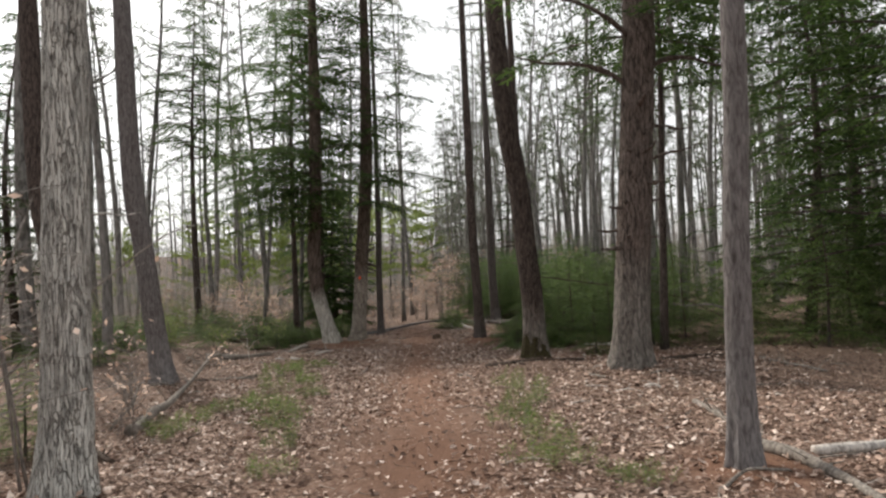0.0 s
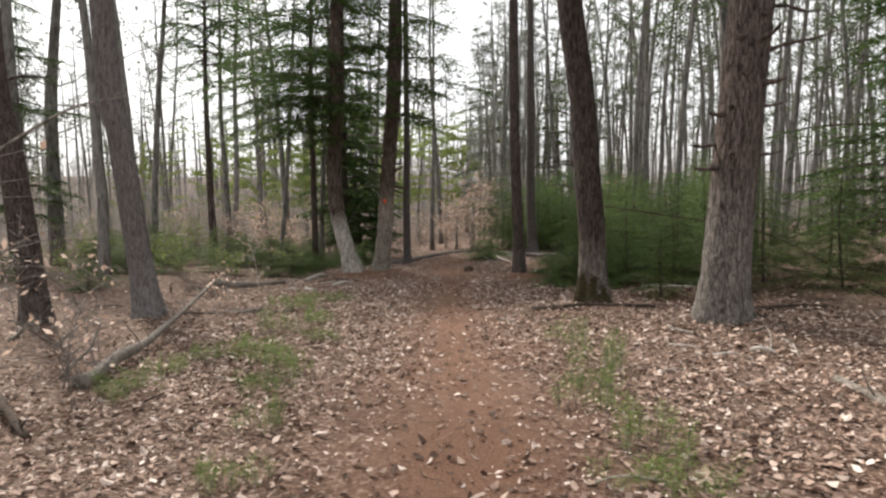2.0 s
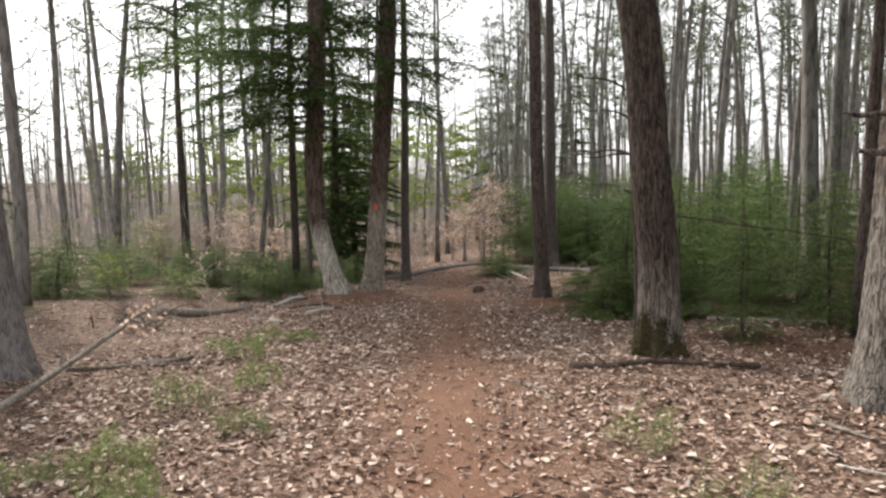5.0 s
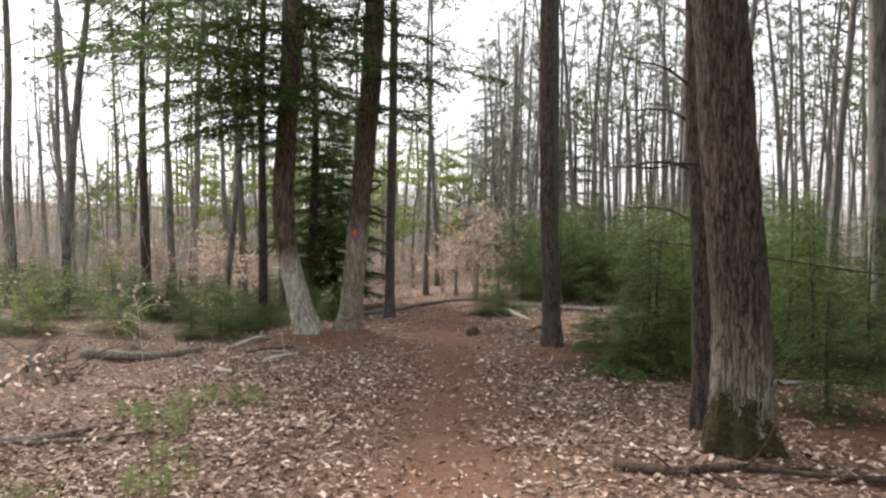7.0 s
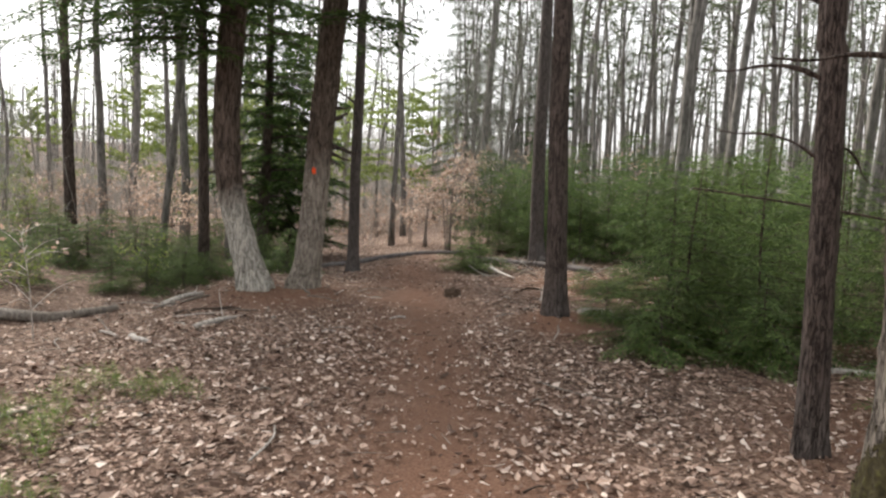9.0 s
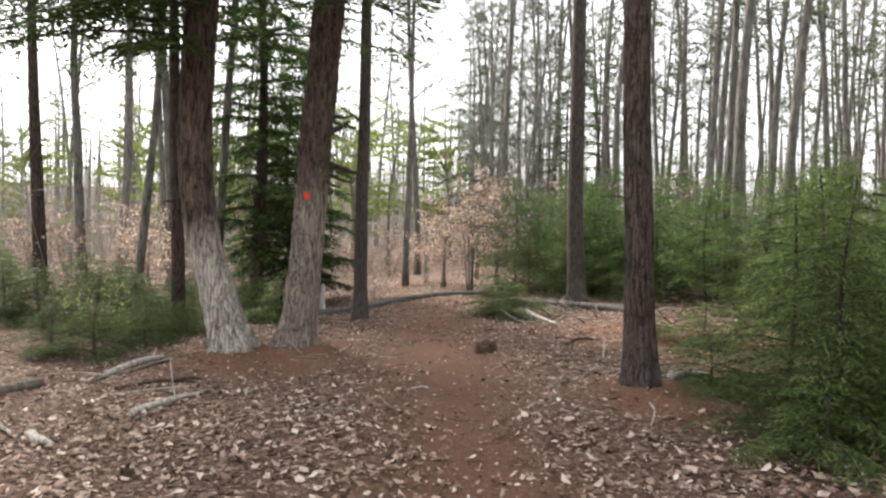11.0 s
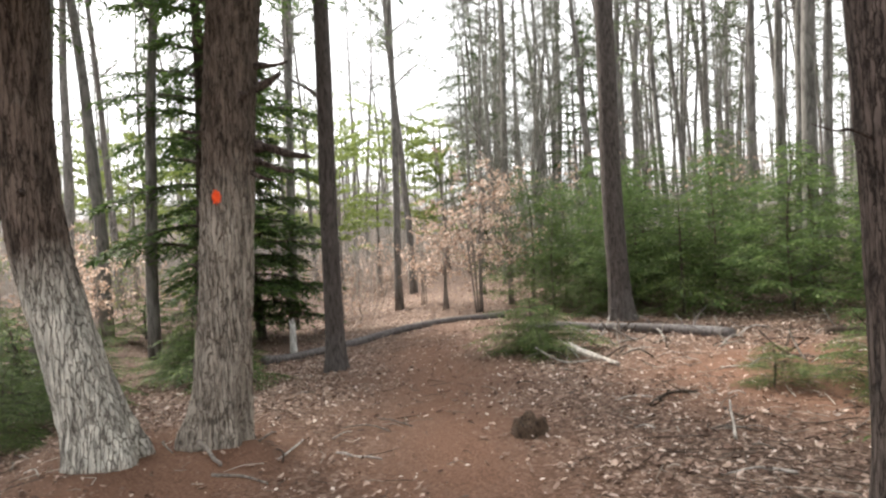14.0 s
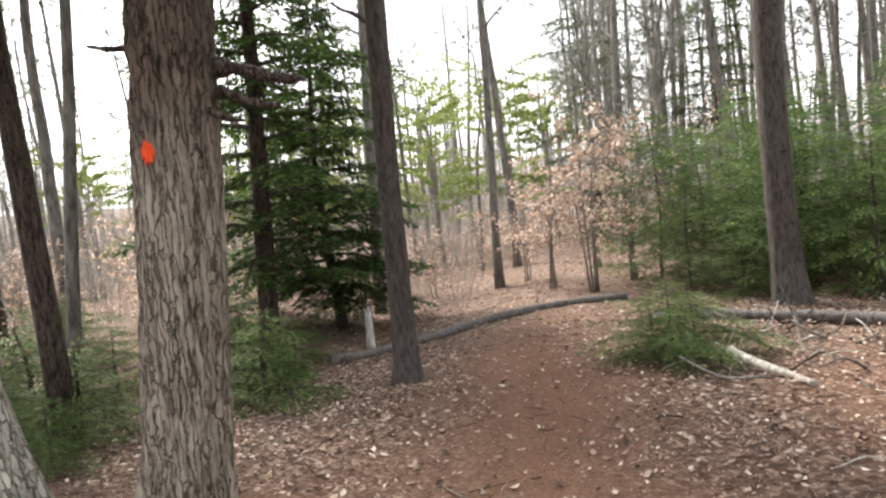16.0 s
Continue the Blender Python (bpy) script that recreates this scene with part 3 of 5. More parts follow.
big_tree("pine_tree", 0.88, 17.48, [(0, 0, 0), (-0.03, 0, 1.2), (-0.08, 0, 2.6), (-0.1, 0, 5)], 0.255, BARK_DARK, "straight dark brown trunk beside the young hemlocks", sides=44, depth=0.006, seed=9, stubs=[(2.15, 262, 0.17, 0.035, 0.1, 0.1), (1.9, 275, 0.15, 0.03, 0.1, 0.1), (1.3, 250, 0.14, 0.02, 0.1, 0.1), (2.7, 290, 0.16, 0.03, 0.2, 0.1), (0.9, 285, 0.15, 0.022, 0.1, 0.1), (1.62, 240, 0.15, 0.025, 0.1, 0.1), (2.4, 245, 0.16, 0.03, 0.1, 0.1), (3.1, 265, 0.17, 0.03, 0.2, 0.1), (1.5, 200, 0.5, 0.008, 0.3, 0.2)])
big_tree("pine_tree", 1.90, 25.35, [(0, 0, 0), (-0.06, 0, 2.0), (-0.05, 0, 4.5)], 0.34, BARK_UMBER, "straight grey-brown pine behind the fallen logs", sides=44, depth=0.006, seed=10, stubs=[(1.3, 255, 0.2, 0.03, 0.1, 0), (1.75, 285, 0.2, 0.03, 0.1, 0), (2.2, 250, 0.2, 0.03, 0.1, 0), (2.25, 300, 0.2, 0.03, 0.2, 0), (2.8, 270, 0.2, 0.035, 0.1, 0), (3.3, 245, 0.21, 0.03, 0.2, 0), (3.4, 290, 0.21, 0.03, 0.1, 0)])
big_tree("pine_tree", 1.70, 13.38, [(0, 0, 0), (-0.02, 0, 1.2), (-0.06, 0, 2.4), (-0.1, 0, 3.2)], 0.165, BARK_DARK, "thin dark trunk with long crooked dead branches", sides=44, depth=0.005, seed=11, stubs=[(2.25, 170, 0.8, 0.012, 0.15, 0.25), (2.7, 165, 0.7, 0.011, 0.4, -0.3), (1.8, 175, 0.8, 0.009, 0.35, 0.2), (1.9, 20, 0.6, 0.009, -0.3, 0.3), (3.0, 200, 0.9, 0.012, 0.3, 0.3), (2.45, 60, 0.6, 0.008, 0.3, 0.3)])
# crowns of the next two, out of view, are widened to shade the ground
big_tree("pine_tree", -6.55, 11.5, [(0, 0, 0), (-0.12, 0, 1.2), (-0.3, 0, 2.6), (-0.5, 0, 4.2)], 0.36, BARK_DARK, "dark brown leaning trunk above bare brush", crown=(8.0, 3.0, 34), sides=48, depth=0.01, seed=13, taper=0.8, stubs=[(1.5, 250, 0.3, 0.03, 0.1, 0.1), (2.3, 330, 0.6, 0.02, 0.3, 0.2), (2.9, 290, 0.3, 0.03, 0.1, 0), (3.4, 20, 0.7, 0.02, 0.4, 0.3)])
big_tree("pine_tree", -5.11, 11.94, [(0, 0, 0), (-0.15, 0, 1.2), (-0.32, 0, 2.6), (-0.5, 0, 4.2)], 0.36, BARK_TAUPE, "leaning grey-brown trunk dotted with branch knots", crown=(7.5, 3.0, 34), depth=0.008, seed=12, taper=0.8, stubs=[(2.4, 350, 0.24, 0.03, 0.1, 0.1), (1.9, 290, 0.22, 0.035, 0.1, 0.1), (3.0, 185, 0.8, 0.015, 0.3, 0.3), (1.4, 275, 0.22, 0.03, 0, 0), (2.2, 255, 0.21, 0.03, 0.1, 0), (2.7, 300, 0.21, 0.035, 0.1, 0), (3.2, 330, 0.22, 0.03, 0.2, 0), (1.0, 300, 0.21, 0.025, 0.1, 0), (1.65, 330, 0.22, 0.025, 0.1, 0), (2.95, 265, 0.2, 0.03, 0.1, 0)])

def moss(tree, line, radius, depth, seed):
    """A thin uneven collar of moss over the roots of a tree."""
    rise = np.linspace(-0.2, 0.6, 80)
    foot = np.stack([np.interp(rise, line[:, 2], line[:, c]) for c in (0, 1)] + [rise], -1)
    inner = furrows(radius, depth, seed)
    g = tube(Geo(), foot, np.full(len(foot), radius), 150, lambda a, z, r: inner(a, z, r) + 0.007, caps=False)
    faces = g.f[4][0]
    mid = np.concatenate(g.v)[faces].mean(1)
    a = np.arctan2(mid[:, 1], mid[:, 0])
    cover = 0.6 * grain2(a * 3 + 20, mid[:, 2] * 6 + 3) + 0.4 * grain2(a * 11 + 40, mid[:, 2] * 26 + 9) + 0.35 * (grain2(a * 30 + 60, mid[:, 2] * 80 + 30) - 0.5) + 0.55 * np.cos(a + 2.3) - 1.9 * mid[:, 2]
    g.f[4] = [faces[cover > 0.3]]
    return part("moss", g, MOSS, tree, "green-brown moss on the roots")


moss(MOSSY, MOSSY_LINE, 0.20, 0.016, 4)

# ---- forest behind ----
def pole_pine(seed, height, diameter, crown_low, reach):
    r = np.random.default_rng(seed)
    ob = new("pine_tree")
    lean = r.normal(size=2) * 0.02
    zs = np.linspace(-0.3, height, 18)
    sway = np.cumsum(np.cumsum(r.normal(size=(18, 2)) * 0.022, 0), 0)
    line = np.stack([lean[0] * zs + sway[:, 0] - sway[0, 0], lean[1] * zs + sway[:, 1] - sway[0, 1], zs], -1)
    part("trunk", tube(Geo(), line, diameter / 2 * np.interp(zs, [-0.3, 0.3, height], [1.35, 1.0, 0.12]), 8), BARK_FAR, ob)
    wood, green = crown_geo(line, crown_low, height - 0.2, reach, 22, 3, 0.25, 0.045, 0.75, seed)
    for k in range(24):
        z = height * 0.72 * r.random() ** 0.7 + 1.5
        o = np.array([np.interp(z, zs, line[:, c]) for c in (0, 1, 2)])
        a, L = r.uniform(0, 6.3), 0.2 + 1.3 * r.random() ** 2
        d = np.array([math.cos(a), math.sin(a), r.uniform(-0.35, 0.9)])
        bent = curve([o, o + d * L * 0.55 + r.normal(size=3) * 0.06, o + d * L + np.array([0, 0, r.uniform(-0.25, 0.4) * L])], 4)
        tube(wood, bent, np.linspace(0.013, 0.003, 4), 3, caps=False)
        m = int(2 + 6 * L)
        q = r.uniform(0.25, 1.0, m)
        at = np.stack([np.interp(q, np.linspace(0, 1, 4), bent[:, c]) for c in (0, 1, 2)], -1)
        blades(wood, at, d * 0.6 + r.normal(size=(m, 3)) * 0.7 + np.array([0, 0, 0.3]), L * r.uniform(0.15, 0.45, m), 0.008, r.normal(size=(m, 3)))
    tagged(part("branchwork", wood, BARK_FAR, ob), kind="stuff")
    part("crown", green, PINE, ob, "sparse green needle crown", smooth=False)
    return tagged(ob, "tall slender pine with bare lower stem", "tree", "pines of the stand")


KINDS = [pole_pine(21, 17, 0.25, 6.0, 1.6), pole_pine(22, 19, 0.29, 7.5, 1.9), pole_pine(23, 15, 0.17, 4.6, 1.4), pole_pine(24, 16, 0.2, 5.2, 1.5), pole_pine(25, 18, 0.26, 6.2, 1.9)]
FIXED = [(-9.86, 28.2, 0), (10.6, 26.4, 1), (-6.73, 24.3, 2), (-1.95, 30.8, 3), (-8.8, 17.2, 4), (-7.51, 27.9, 4), (-1.75, 34.8, 3), (-4.3, 29.9, 4), (-16.1, 33.0, 1), (-16.9, 38.1, 4), (-5.6, 25.7, 3), (7.0, 21.3, 3), (7.15, 19.9, 0), (5.3, 16.8, 1)]
spots = FIXED + [(0.9, 39.0, 2), (1.6, 42.5, 4), (2.4, 37.0, 3), (2.9, 44.0, 0), (3.6, 40.5, 2), (0.6, 46.0, 3), (2.0, 48.0, 4), (4.2, 46.5, 1)]
rp = np.random.default_rng(12)
tries = 0
while len(spots) < 232 and tries < 9000:
    tries += 1
    x, y = rp.uniform(-34, 34), rp.uniform(16, 62)
    if rp.random() > (1.0 if x > 1 else 0.3):
        continue
    if abs(x + 0.045 * y) < 1.6 + 0.02 * y or (y < 29 and -9 < x < 3.4) or (0 < x < 13 and y < 26):
        continue
    if all(math.hypot(x - a, y - b) > 1.25 for a, b, _ in spots):
        spots.append((x, y, int(rp.integers(5))))
for q in range(34):
    x, y = rp.uniform(-24, 24), rp.uniform(-20, 14)
    if abs(x) > 7.5 or y < -3.5:
        spots.append((x, y, int(rp.integers(5))))
spots = spots[:22] + [(x, y, k) for x, y, k in spots[24:] if not (abs((x + 3.5) * 0.733 + (y - 8.0) * 0.68) < 3.0 and x < -6)]
for n, (x, y, k) in enumerate(spots):
    m = pose(x, y, at_ground(x, y), 0, 0, rp.uniform(0, 360)) @ Matrix.Diagonal((*(rp.uniform(0.85, 1.15),) * 3, 1))
    if n < 5:
        KINDS[n].matrix_basis = pose(x, y, at_ground(x, y), 0, 0, 40 * n)
    else:
        copy_thing(KINDS[k], m)

# ---- young hemlocks ----
def hemlock(seed, height, reach, light=False, **more):
    more = dict(dict(branches=38, twigs=13, needles=12, blade=0.085, wide=0.0155, droop=0.42, flatness=0.16), **more)
    ob = new("young_pine" if light else "young_hemlock")
    stem_geo, wood, green = hemlock_geo(height, reach, seed, **more)
    part("trunk", stem_geo, BARK_DARK, ob)
    tagged(part("twiggery", wood, BARK_DARK, ob), kind="stuff")
    part("crown", green, YOUNG_SUNLIT if light else YOUNG, ob, "dense drooping green sprays", smooth=False)
    if light:
        return tagged(ob, "young pine with feathery boughs, green lightened as if sunlit", "conifer", "young pines")
    return tagged(ob, "bushy young hemlock with soft green sprays", "conifer", "young hemlocks")


BUSH_LOW = hemlock(35, 0.85, 1.0, branches=30, needles=16, low=0.02, droop=0.25, blade=0.07, wide=0.011)
LIGHT_SPOT = (7.3, 23.6), (8.9, 26.2)
BUSH_LOW.matrix_basis = pose(-6.4, 22.4, at_ground(-6.4, 22.4))
LIGHTS = [hemlock(36, 2.2, 1.15, True, droop=0.02, blade=0.11, wide=0.016, flatness=0.5), hemlock(37, 2.6, 1.2, True, branches=44, droop=-0.03, blade=0.11, wide=0.016, flatness=0.5)]
YOUNGS = [hemlock(31, 2.0, 0.95), hemlock(32, 2.4, 1.15, branches=42), hemlock(33, 1.6, 0.85, branches=32), hemlock(34, 0.7, 0.6, branches=24, blade=0.06, needles=10)]
BUSHES = [(2.3, 16.9, 0, 1.0), (3.3, 17.2, 1, 0.95), (3.2, 18.8, 0, 1.1), (4.6, 18.0, 1, 1.0), (4.2, 20.4, 0, 1.2), (5.8, 19.6, 1, 1.1), (1.7, 16.1, 3, 0.9), (2.7, 15.9, 3, 1.0),
          (3.16, 14.1, 2, 0.8), (4.6, 14.8, 0, 1.0), (5.6, 15.6, 1, 1.0), (6.6, 14.6, 1, 1.05), (7.4, 16.6, 0, 1.2), (6.0, 17.6, 1, 1.0)]
BUSHES += [(7.4, 12.9, 1, 1.2), (8.4, 13.8, 0, 1.4), (9.6, 14.2, 1, 1.3), (10.6, 15.4, 1, 1.5), (9.0, 16.6, 1, 1.4), (11.8, 13.6, 1, 1.5), (10.2, 12.4, 0, 1.4)]
for n, (x, y, k, s) in enumerate(BUSHES):
    copy_thing(YOUNGS[k], pose(x, y, at_ground(x, y), 0, 0, 77 * n) @ Matrix.Diagonal((s, s, s, 1)))
BACK = [(1.2, 27.4, 0, 0.9), (2.6, 27.0, 1, 1.0), (3.8, 26.4, 1, 1.05), (3.4, 28.6, 1, 1.2), (5.2, 25.8, 0, 1.3), (5.0, 23.6, 1, 1.0), (6.6, 24.6, 1, 1.2), (1.8, 29.4, 1, 1.0), (6.2, 28.2, 1, 1.3), (2.2, 26.4, 0, 1.0), (3.0, 25.6, 2, 1.2), (4.4, 24.9, 1, 1.0), (5.8, 23.0, 0, 1.2), (2.4, 28.4, 1, 1.15), (4.4, 27.8, 1, 1.25), (1.0, 28.8, 0, 1.1), (7.6, 25.6, 1, 1.3), (8.6, 28.4, 1, 1.4), (3.4, 30.6, 1, 1.3), (5.6, 30.2, 1, 1.4), (3.6, 19.6, 1, 0.95), (2.4, 17.9, 2, 1.2), (5.0, 21.4, 1, 1.0), (6.8, 22.2, 1, 1.1), (4.9, 16.4, 1, 0.9), (3.9, 15.9, 0, 0.9)]
for n, (x, y, k, s) in enumerate(BACK):
    copy_thing(LIGHTS[n % 2] if y > 22 and k < 2 and n % 4 else YOUNGS[k], pose(x, y, at_ground(x, y), 0, 0, 53 * n) @ Matrix.Diagonal((s, s, s, 1)))
LEFT = [(-4.65, 7.3, 2, 0.7), (-5.0, 22.2, 3, 1.2), (-6.0, 22.8, 3, 1.3), (-7.0, 21.8, 3, 1.3), (-3.6, 23.0, 3, 1.3), (-8.2, 22.6, 2, 0.7), (-9.5, 21.0, 2, 0.8), (-4.4, 24.2, 3, 1.3), (-9.0, 18.6, 3, 1.4)]
for n, (x, y, k, s) in enumerate(LEFT):
    copy_thing(YOUNGS[k], pose(x, y, at_ground(x, y), 0, 0, 91 * n) @ Matrix.Diagonal((s, s, s, 1)))
for n, (x, y, s) in enumerate([(-4.9, 20.9, 0.75), (-5.3, 21.7, 0.8), (-7.6, 21.9, 1.0), (-8.8, 21.0, 1.0), (-9.9, 22.6, 1.2), (-11.3, 21.4, 1.2), (-7.2, 24.8, 1.0), (-5.6, 23.6, 0.9), (-10.4, 25.6, 1.3), (-12.6, 24.4, 1.4), (-8.9, 26.6, 1.1), (-4.2, 23.6, 0.8), (-4.3, 25.5, 0.7), (-9.6, 18.9, 0.9), (-11.4, 17.4, 1.0), (-8.0, 15.2, 0.7), (2.0, 16.5, 0.9), (2.9, 16.3, 0.9), (1.55, 17.6, 0.6), (3.9, 18.0, 1.1), (1.6, 26.2, 0.8), (-14.0, 27.0, 1.4), (-6.4, 27.2, 1.0), (0.2, 23.3, 0.8), (0.35, 23.15, 0.7), (0.0, 23.2, 0.6), (-5.7, 19.9, 0.7), (-6.8, 19.4, 0.75), (-7.9, 18.6, 0.7), (-4.6, 21.4, 0.6), (2.0, 20.8, 0.45), (2.6, 20.4, 0.7), (-5.0, 19.6, 0.8), (-4.7, 20.3, 0.6)]):
    copy_thing(BUSH_LOW, pose(x, y, at_ground(x, y), 0, 0, 67 * n) @ Matrix.Diagonal((s, s, s, 1)))
for ob, (x, y) in zip(YOUNGS + LIGHTS, [(8.6, 18.4), (7.8, 20.8), (7.2, 26.8), (-4.9, 24.9), *LIGHT_SPOT]):
    ob.matrix_basis = pose(x, y, at_ground(x, y))


def tall_hemlock(x, y, height, reach, low, seed, branches=60, stem=0.11):
    ob = thing("hemlock_tree", x, y, "dark hemlock with layered drooping green boughs", "conifer")
    stem_geo, wood, green = hemlock_geo(height, reach, seed, low, branches, 13, 26, 0.14, 0.042, stem, 0.3)
    part("trunk", stem_geo, BARK_DARK, ob)
    tagged(part("twiggery", wood, BARK_DARK, ob), kind="stuff")
    part("crown", green, HEMLOCK, ob, "dark layered needle sprays", smooth=False)
    return ob


tall_hemlock(-4.6, 28.4, 6.0, 1.8, 0.06, 41, 80)
tall_hemlock(-4.95, 22.0, 14.0, 2.8, 0.3, 42, 60)
tall_hemlock(-13.3, 20.6, 11.0, 2.3, 0.12, 51, 52, 0.14)
tall_hemlock(-7.0, 6.4, 9.0, 1.9, 0.2, 52, 40, 0.1)
tall_hemlock(-4.9, 26.0, 12.0, 1.8, 0.1, 43, 76, 0.16)
tall_hemlock(8.6, 15.7, 11.0, 3.2, 0.08, 44, 96, 0.14)
tall_hemlock(11.2, 17.8, 12.0, 3.3, 0.06, 45, 90, 0.18)
tall_hemlock(8.8, 11.6, 11.0, 3.2, 0.15, 46, 84, 0.14)
tall_hemlock(4.6, 14.1, 11.0, 3.2, 0.5, 50, 40, 0.1)
tall_hemlock(7.4, 7.2, 10.0, 2.6, 0.24, 49, 34, 0.13)
tall_hemlock(-9.9, 26.6, 14.0, 2.6, 0.5, 53, 44, 0.16)
tall_hemlock(1.0, 41.0, 12.0, 2.4, 0.1, 47, 36, 0.14)
tall_hemlock(4.5, 38.0, 9.0, 2.2, 0.08, 48, 36, 0.12)


# ---- withered beeches and fresh green crowns ----
def beech(x, y, height, seed, stems=3, leaves=420, material=TAN, size=0.088, label="young beech still holding withered tan leaves", bark=TWIG):
    r = np.random.default_rng(seed)
    ob = thing("beech_sapling", x, y, label, "sapling", "saplings")
    trunk, wood, green = Geo(), Geo(), Geo()
    for k in range(stems):
        a = r.uniform(0, 6.3)
        line = curve([(0.04 * k, 0.03 * k, -0.05), (0.15 * math.cos(a), 0.15 * math.sin(a), height * 0.5), (0.45 * math.cos(a), 0.45 * math.sin(a), height * r.uniform(0.75, 1))], 10)
        tube(trunk, line, np.linspace(0.016, 0.004, 10) * height / 2.5, 6)
        for b in range(14):
            z = r.uniform(0.25, 1) * line[-1][2]
            o = np.array([np.interp(z, line[:, 2], line[:, c]) for c in (0, 1, 2)])
            c2, L = r.uniform(0, 6.3), r.uniform(0.35, 1.2) * height / 2.6
            tip = o + np.array([math.cos(c2) * L, math.sin(c2) * L, L * r.uniform(0.0, 0.5)])
            pts = curve([o, (o + tip) / 2 + np.array([0, 0, 0.06]), tip], 5)
            tube(wood, pts, np.linspace(0.006, 0.002, 5), 3, caps=False)
            m = max(1, leaves // (stems * 14))
            q = r.uniform(0.25, 1, m)
            at = np.stack([np.interp(q, np.linspace(0, 1, 5), pts[:, c]) for c in (0, 1, 2)], -1) + r.normal(size=(m, 3)) * 0.035
            blades(green, at, r.normal(size=(m, 3)) * 0.6 + (tip - o) / L * 0.5 - np.array([0, 0, 0.5]), size * r.uniform(0.7, 1.2, m), size * 0.5, r.normal(size=(m, 3)))
    part("trunk", trunk, bark, ob)
    tagged(part("twiggery", wood, bark, ob), kind="stuff")
    part("crown", green, material, ob, "thin scatter of leaves", smooth=False)
    return ob


for n, (x, y, h, leaves) in enumerate([(-7.0, 26.6, 1.9, 420), (-8.3, 28.2, 2.1, 480), (-9.9, 27.6, 1.9, 420), (-6.4, 31.6, 2.2, 480), (-11.8, 29.2, 2.2, 480), (-8.0, 36.0, 2.6, 480), (-13.8, 33.4, 2.4, 480), (-4.6, 32.6, 1.9, 360), (-3.4, 31.0, 1.7, 300), (-12.6, 37.8, 2.6, 480), (-16.8, 30.6, 2.2, 420), (-2.9, 36.0, 2.0, 360), (5.4, 29.4, 3.3, 260), (-0.25, 27.8, 3.1, 1500), (-0.9, 28.8, 2.4, 700), (0.5, 28.9, 2.9, 700), (-1.4, 30.6, 2.0, 450), (0.1, 31.5, 2.6, 400), (2.6, 29.8, 3.4, 300), (4.6, 28.6, 3.2, 260),
                                      (-9.2, 30.0, 1.8, 420), (-11.0, 32.5, 2.0, 420), (-7.4, 33.0, 1.8, 420), (-13.2, 30.5, 2.0, 420), (-10.4, 36.0, 2.2, 420), (-15.5, 35.0, 2.0, 420), (-5.8, 34.0, 1.8, 300), (-6.9, 30.2, 1.5, 260)]):
    beech(x, y, h, 60 + n, 4, leaves)
beech(-4.92, 16.55, 1.25, 90, 1, 28, bark=DEADWOOD_PALE, label="spindly pale sapling with a few dry leaves")
for n, (x, y, h) in enumerate([(-3.35, 5.2, 2.4), (-3.6, 6.3, 2.0), (-4.2, 6.9, 1.8), (-3.9, 5.4, 2.6), (-3.15, 4.5, 2.8), (-4.6, 9.6, 1.3), (-3.5, 7.4, 1.0), (-4.1, 8.2, 1.2), (-5.0, 7.2, 1.6), (-4.9, 6.0, 2.0), (-5.6, 9.2, 1.3), (-6.2, 10.6, 1.5), (-5.4, 5.2, 2.2), (-6.4, 8.0, 1.8)]):
    beech(x, y, h, 140 + n, 2, 28, label="thin bare grey shrub with a few dry leaves")
beech(-4.75, 13.7, 0.75, 91, 2, 56, label="low dry twigs holding curled pale leaves")
for n, (x, y, h) in enumerate([(-9.4, 24.0, 1.5), (-11.6, 27.0, 1.8), (-8.2, 30.0, 1.7), (-13.4, 25.0, 1.8), (-6.0, 28.6, 1.4), (-12.0, 21.5, 1.4), (-6.2, 18.5, 0.8), (-7.3, 17.9, 0.9), (-5.2, 20.2, 0.8), (-8.6, 19.6, 1.1), (-9.6, 17.0, 1.0)]):
    beech(x, y, h, 170 + n, 4, 450, SPRING, 0.06, "low shrub with small fresh yellow-green leaves")
for n, (x, y, h) in enumerate([(-12.5, 40.0, 7.0), (-9.0, 39.0, 6.5), (-17.0, 46.0, 8.0), (-5.0, 42.0, 7.5), (-2.4, 48.0, 8.5), (-21.0, 44.0, 7.0), (-7.0, 50.0, 9.0), (-10.6, 45.0, 8.0), (-0.6, 44.0, 7.0)]):
    beech(x, y, h, 100 + n, 4, 6200, SPRING, 0.15, "small tree in fresh yellow-green leaf")

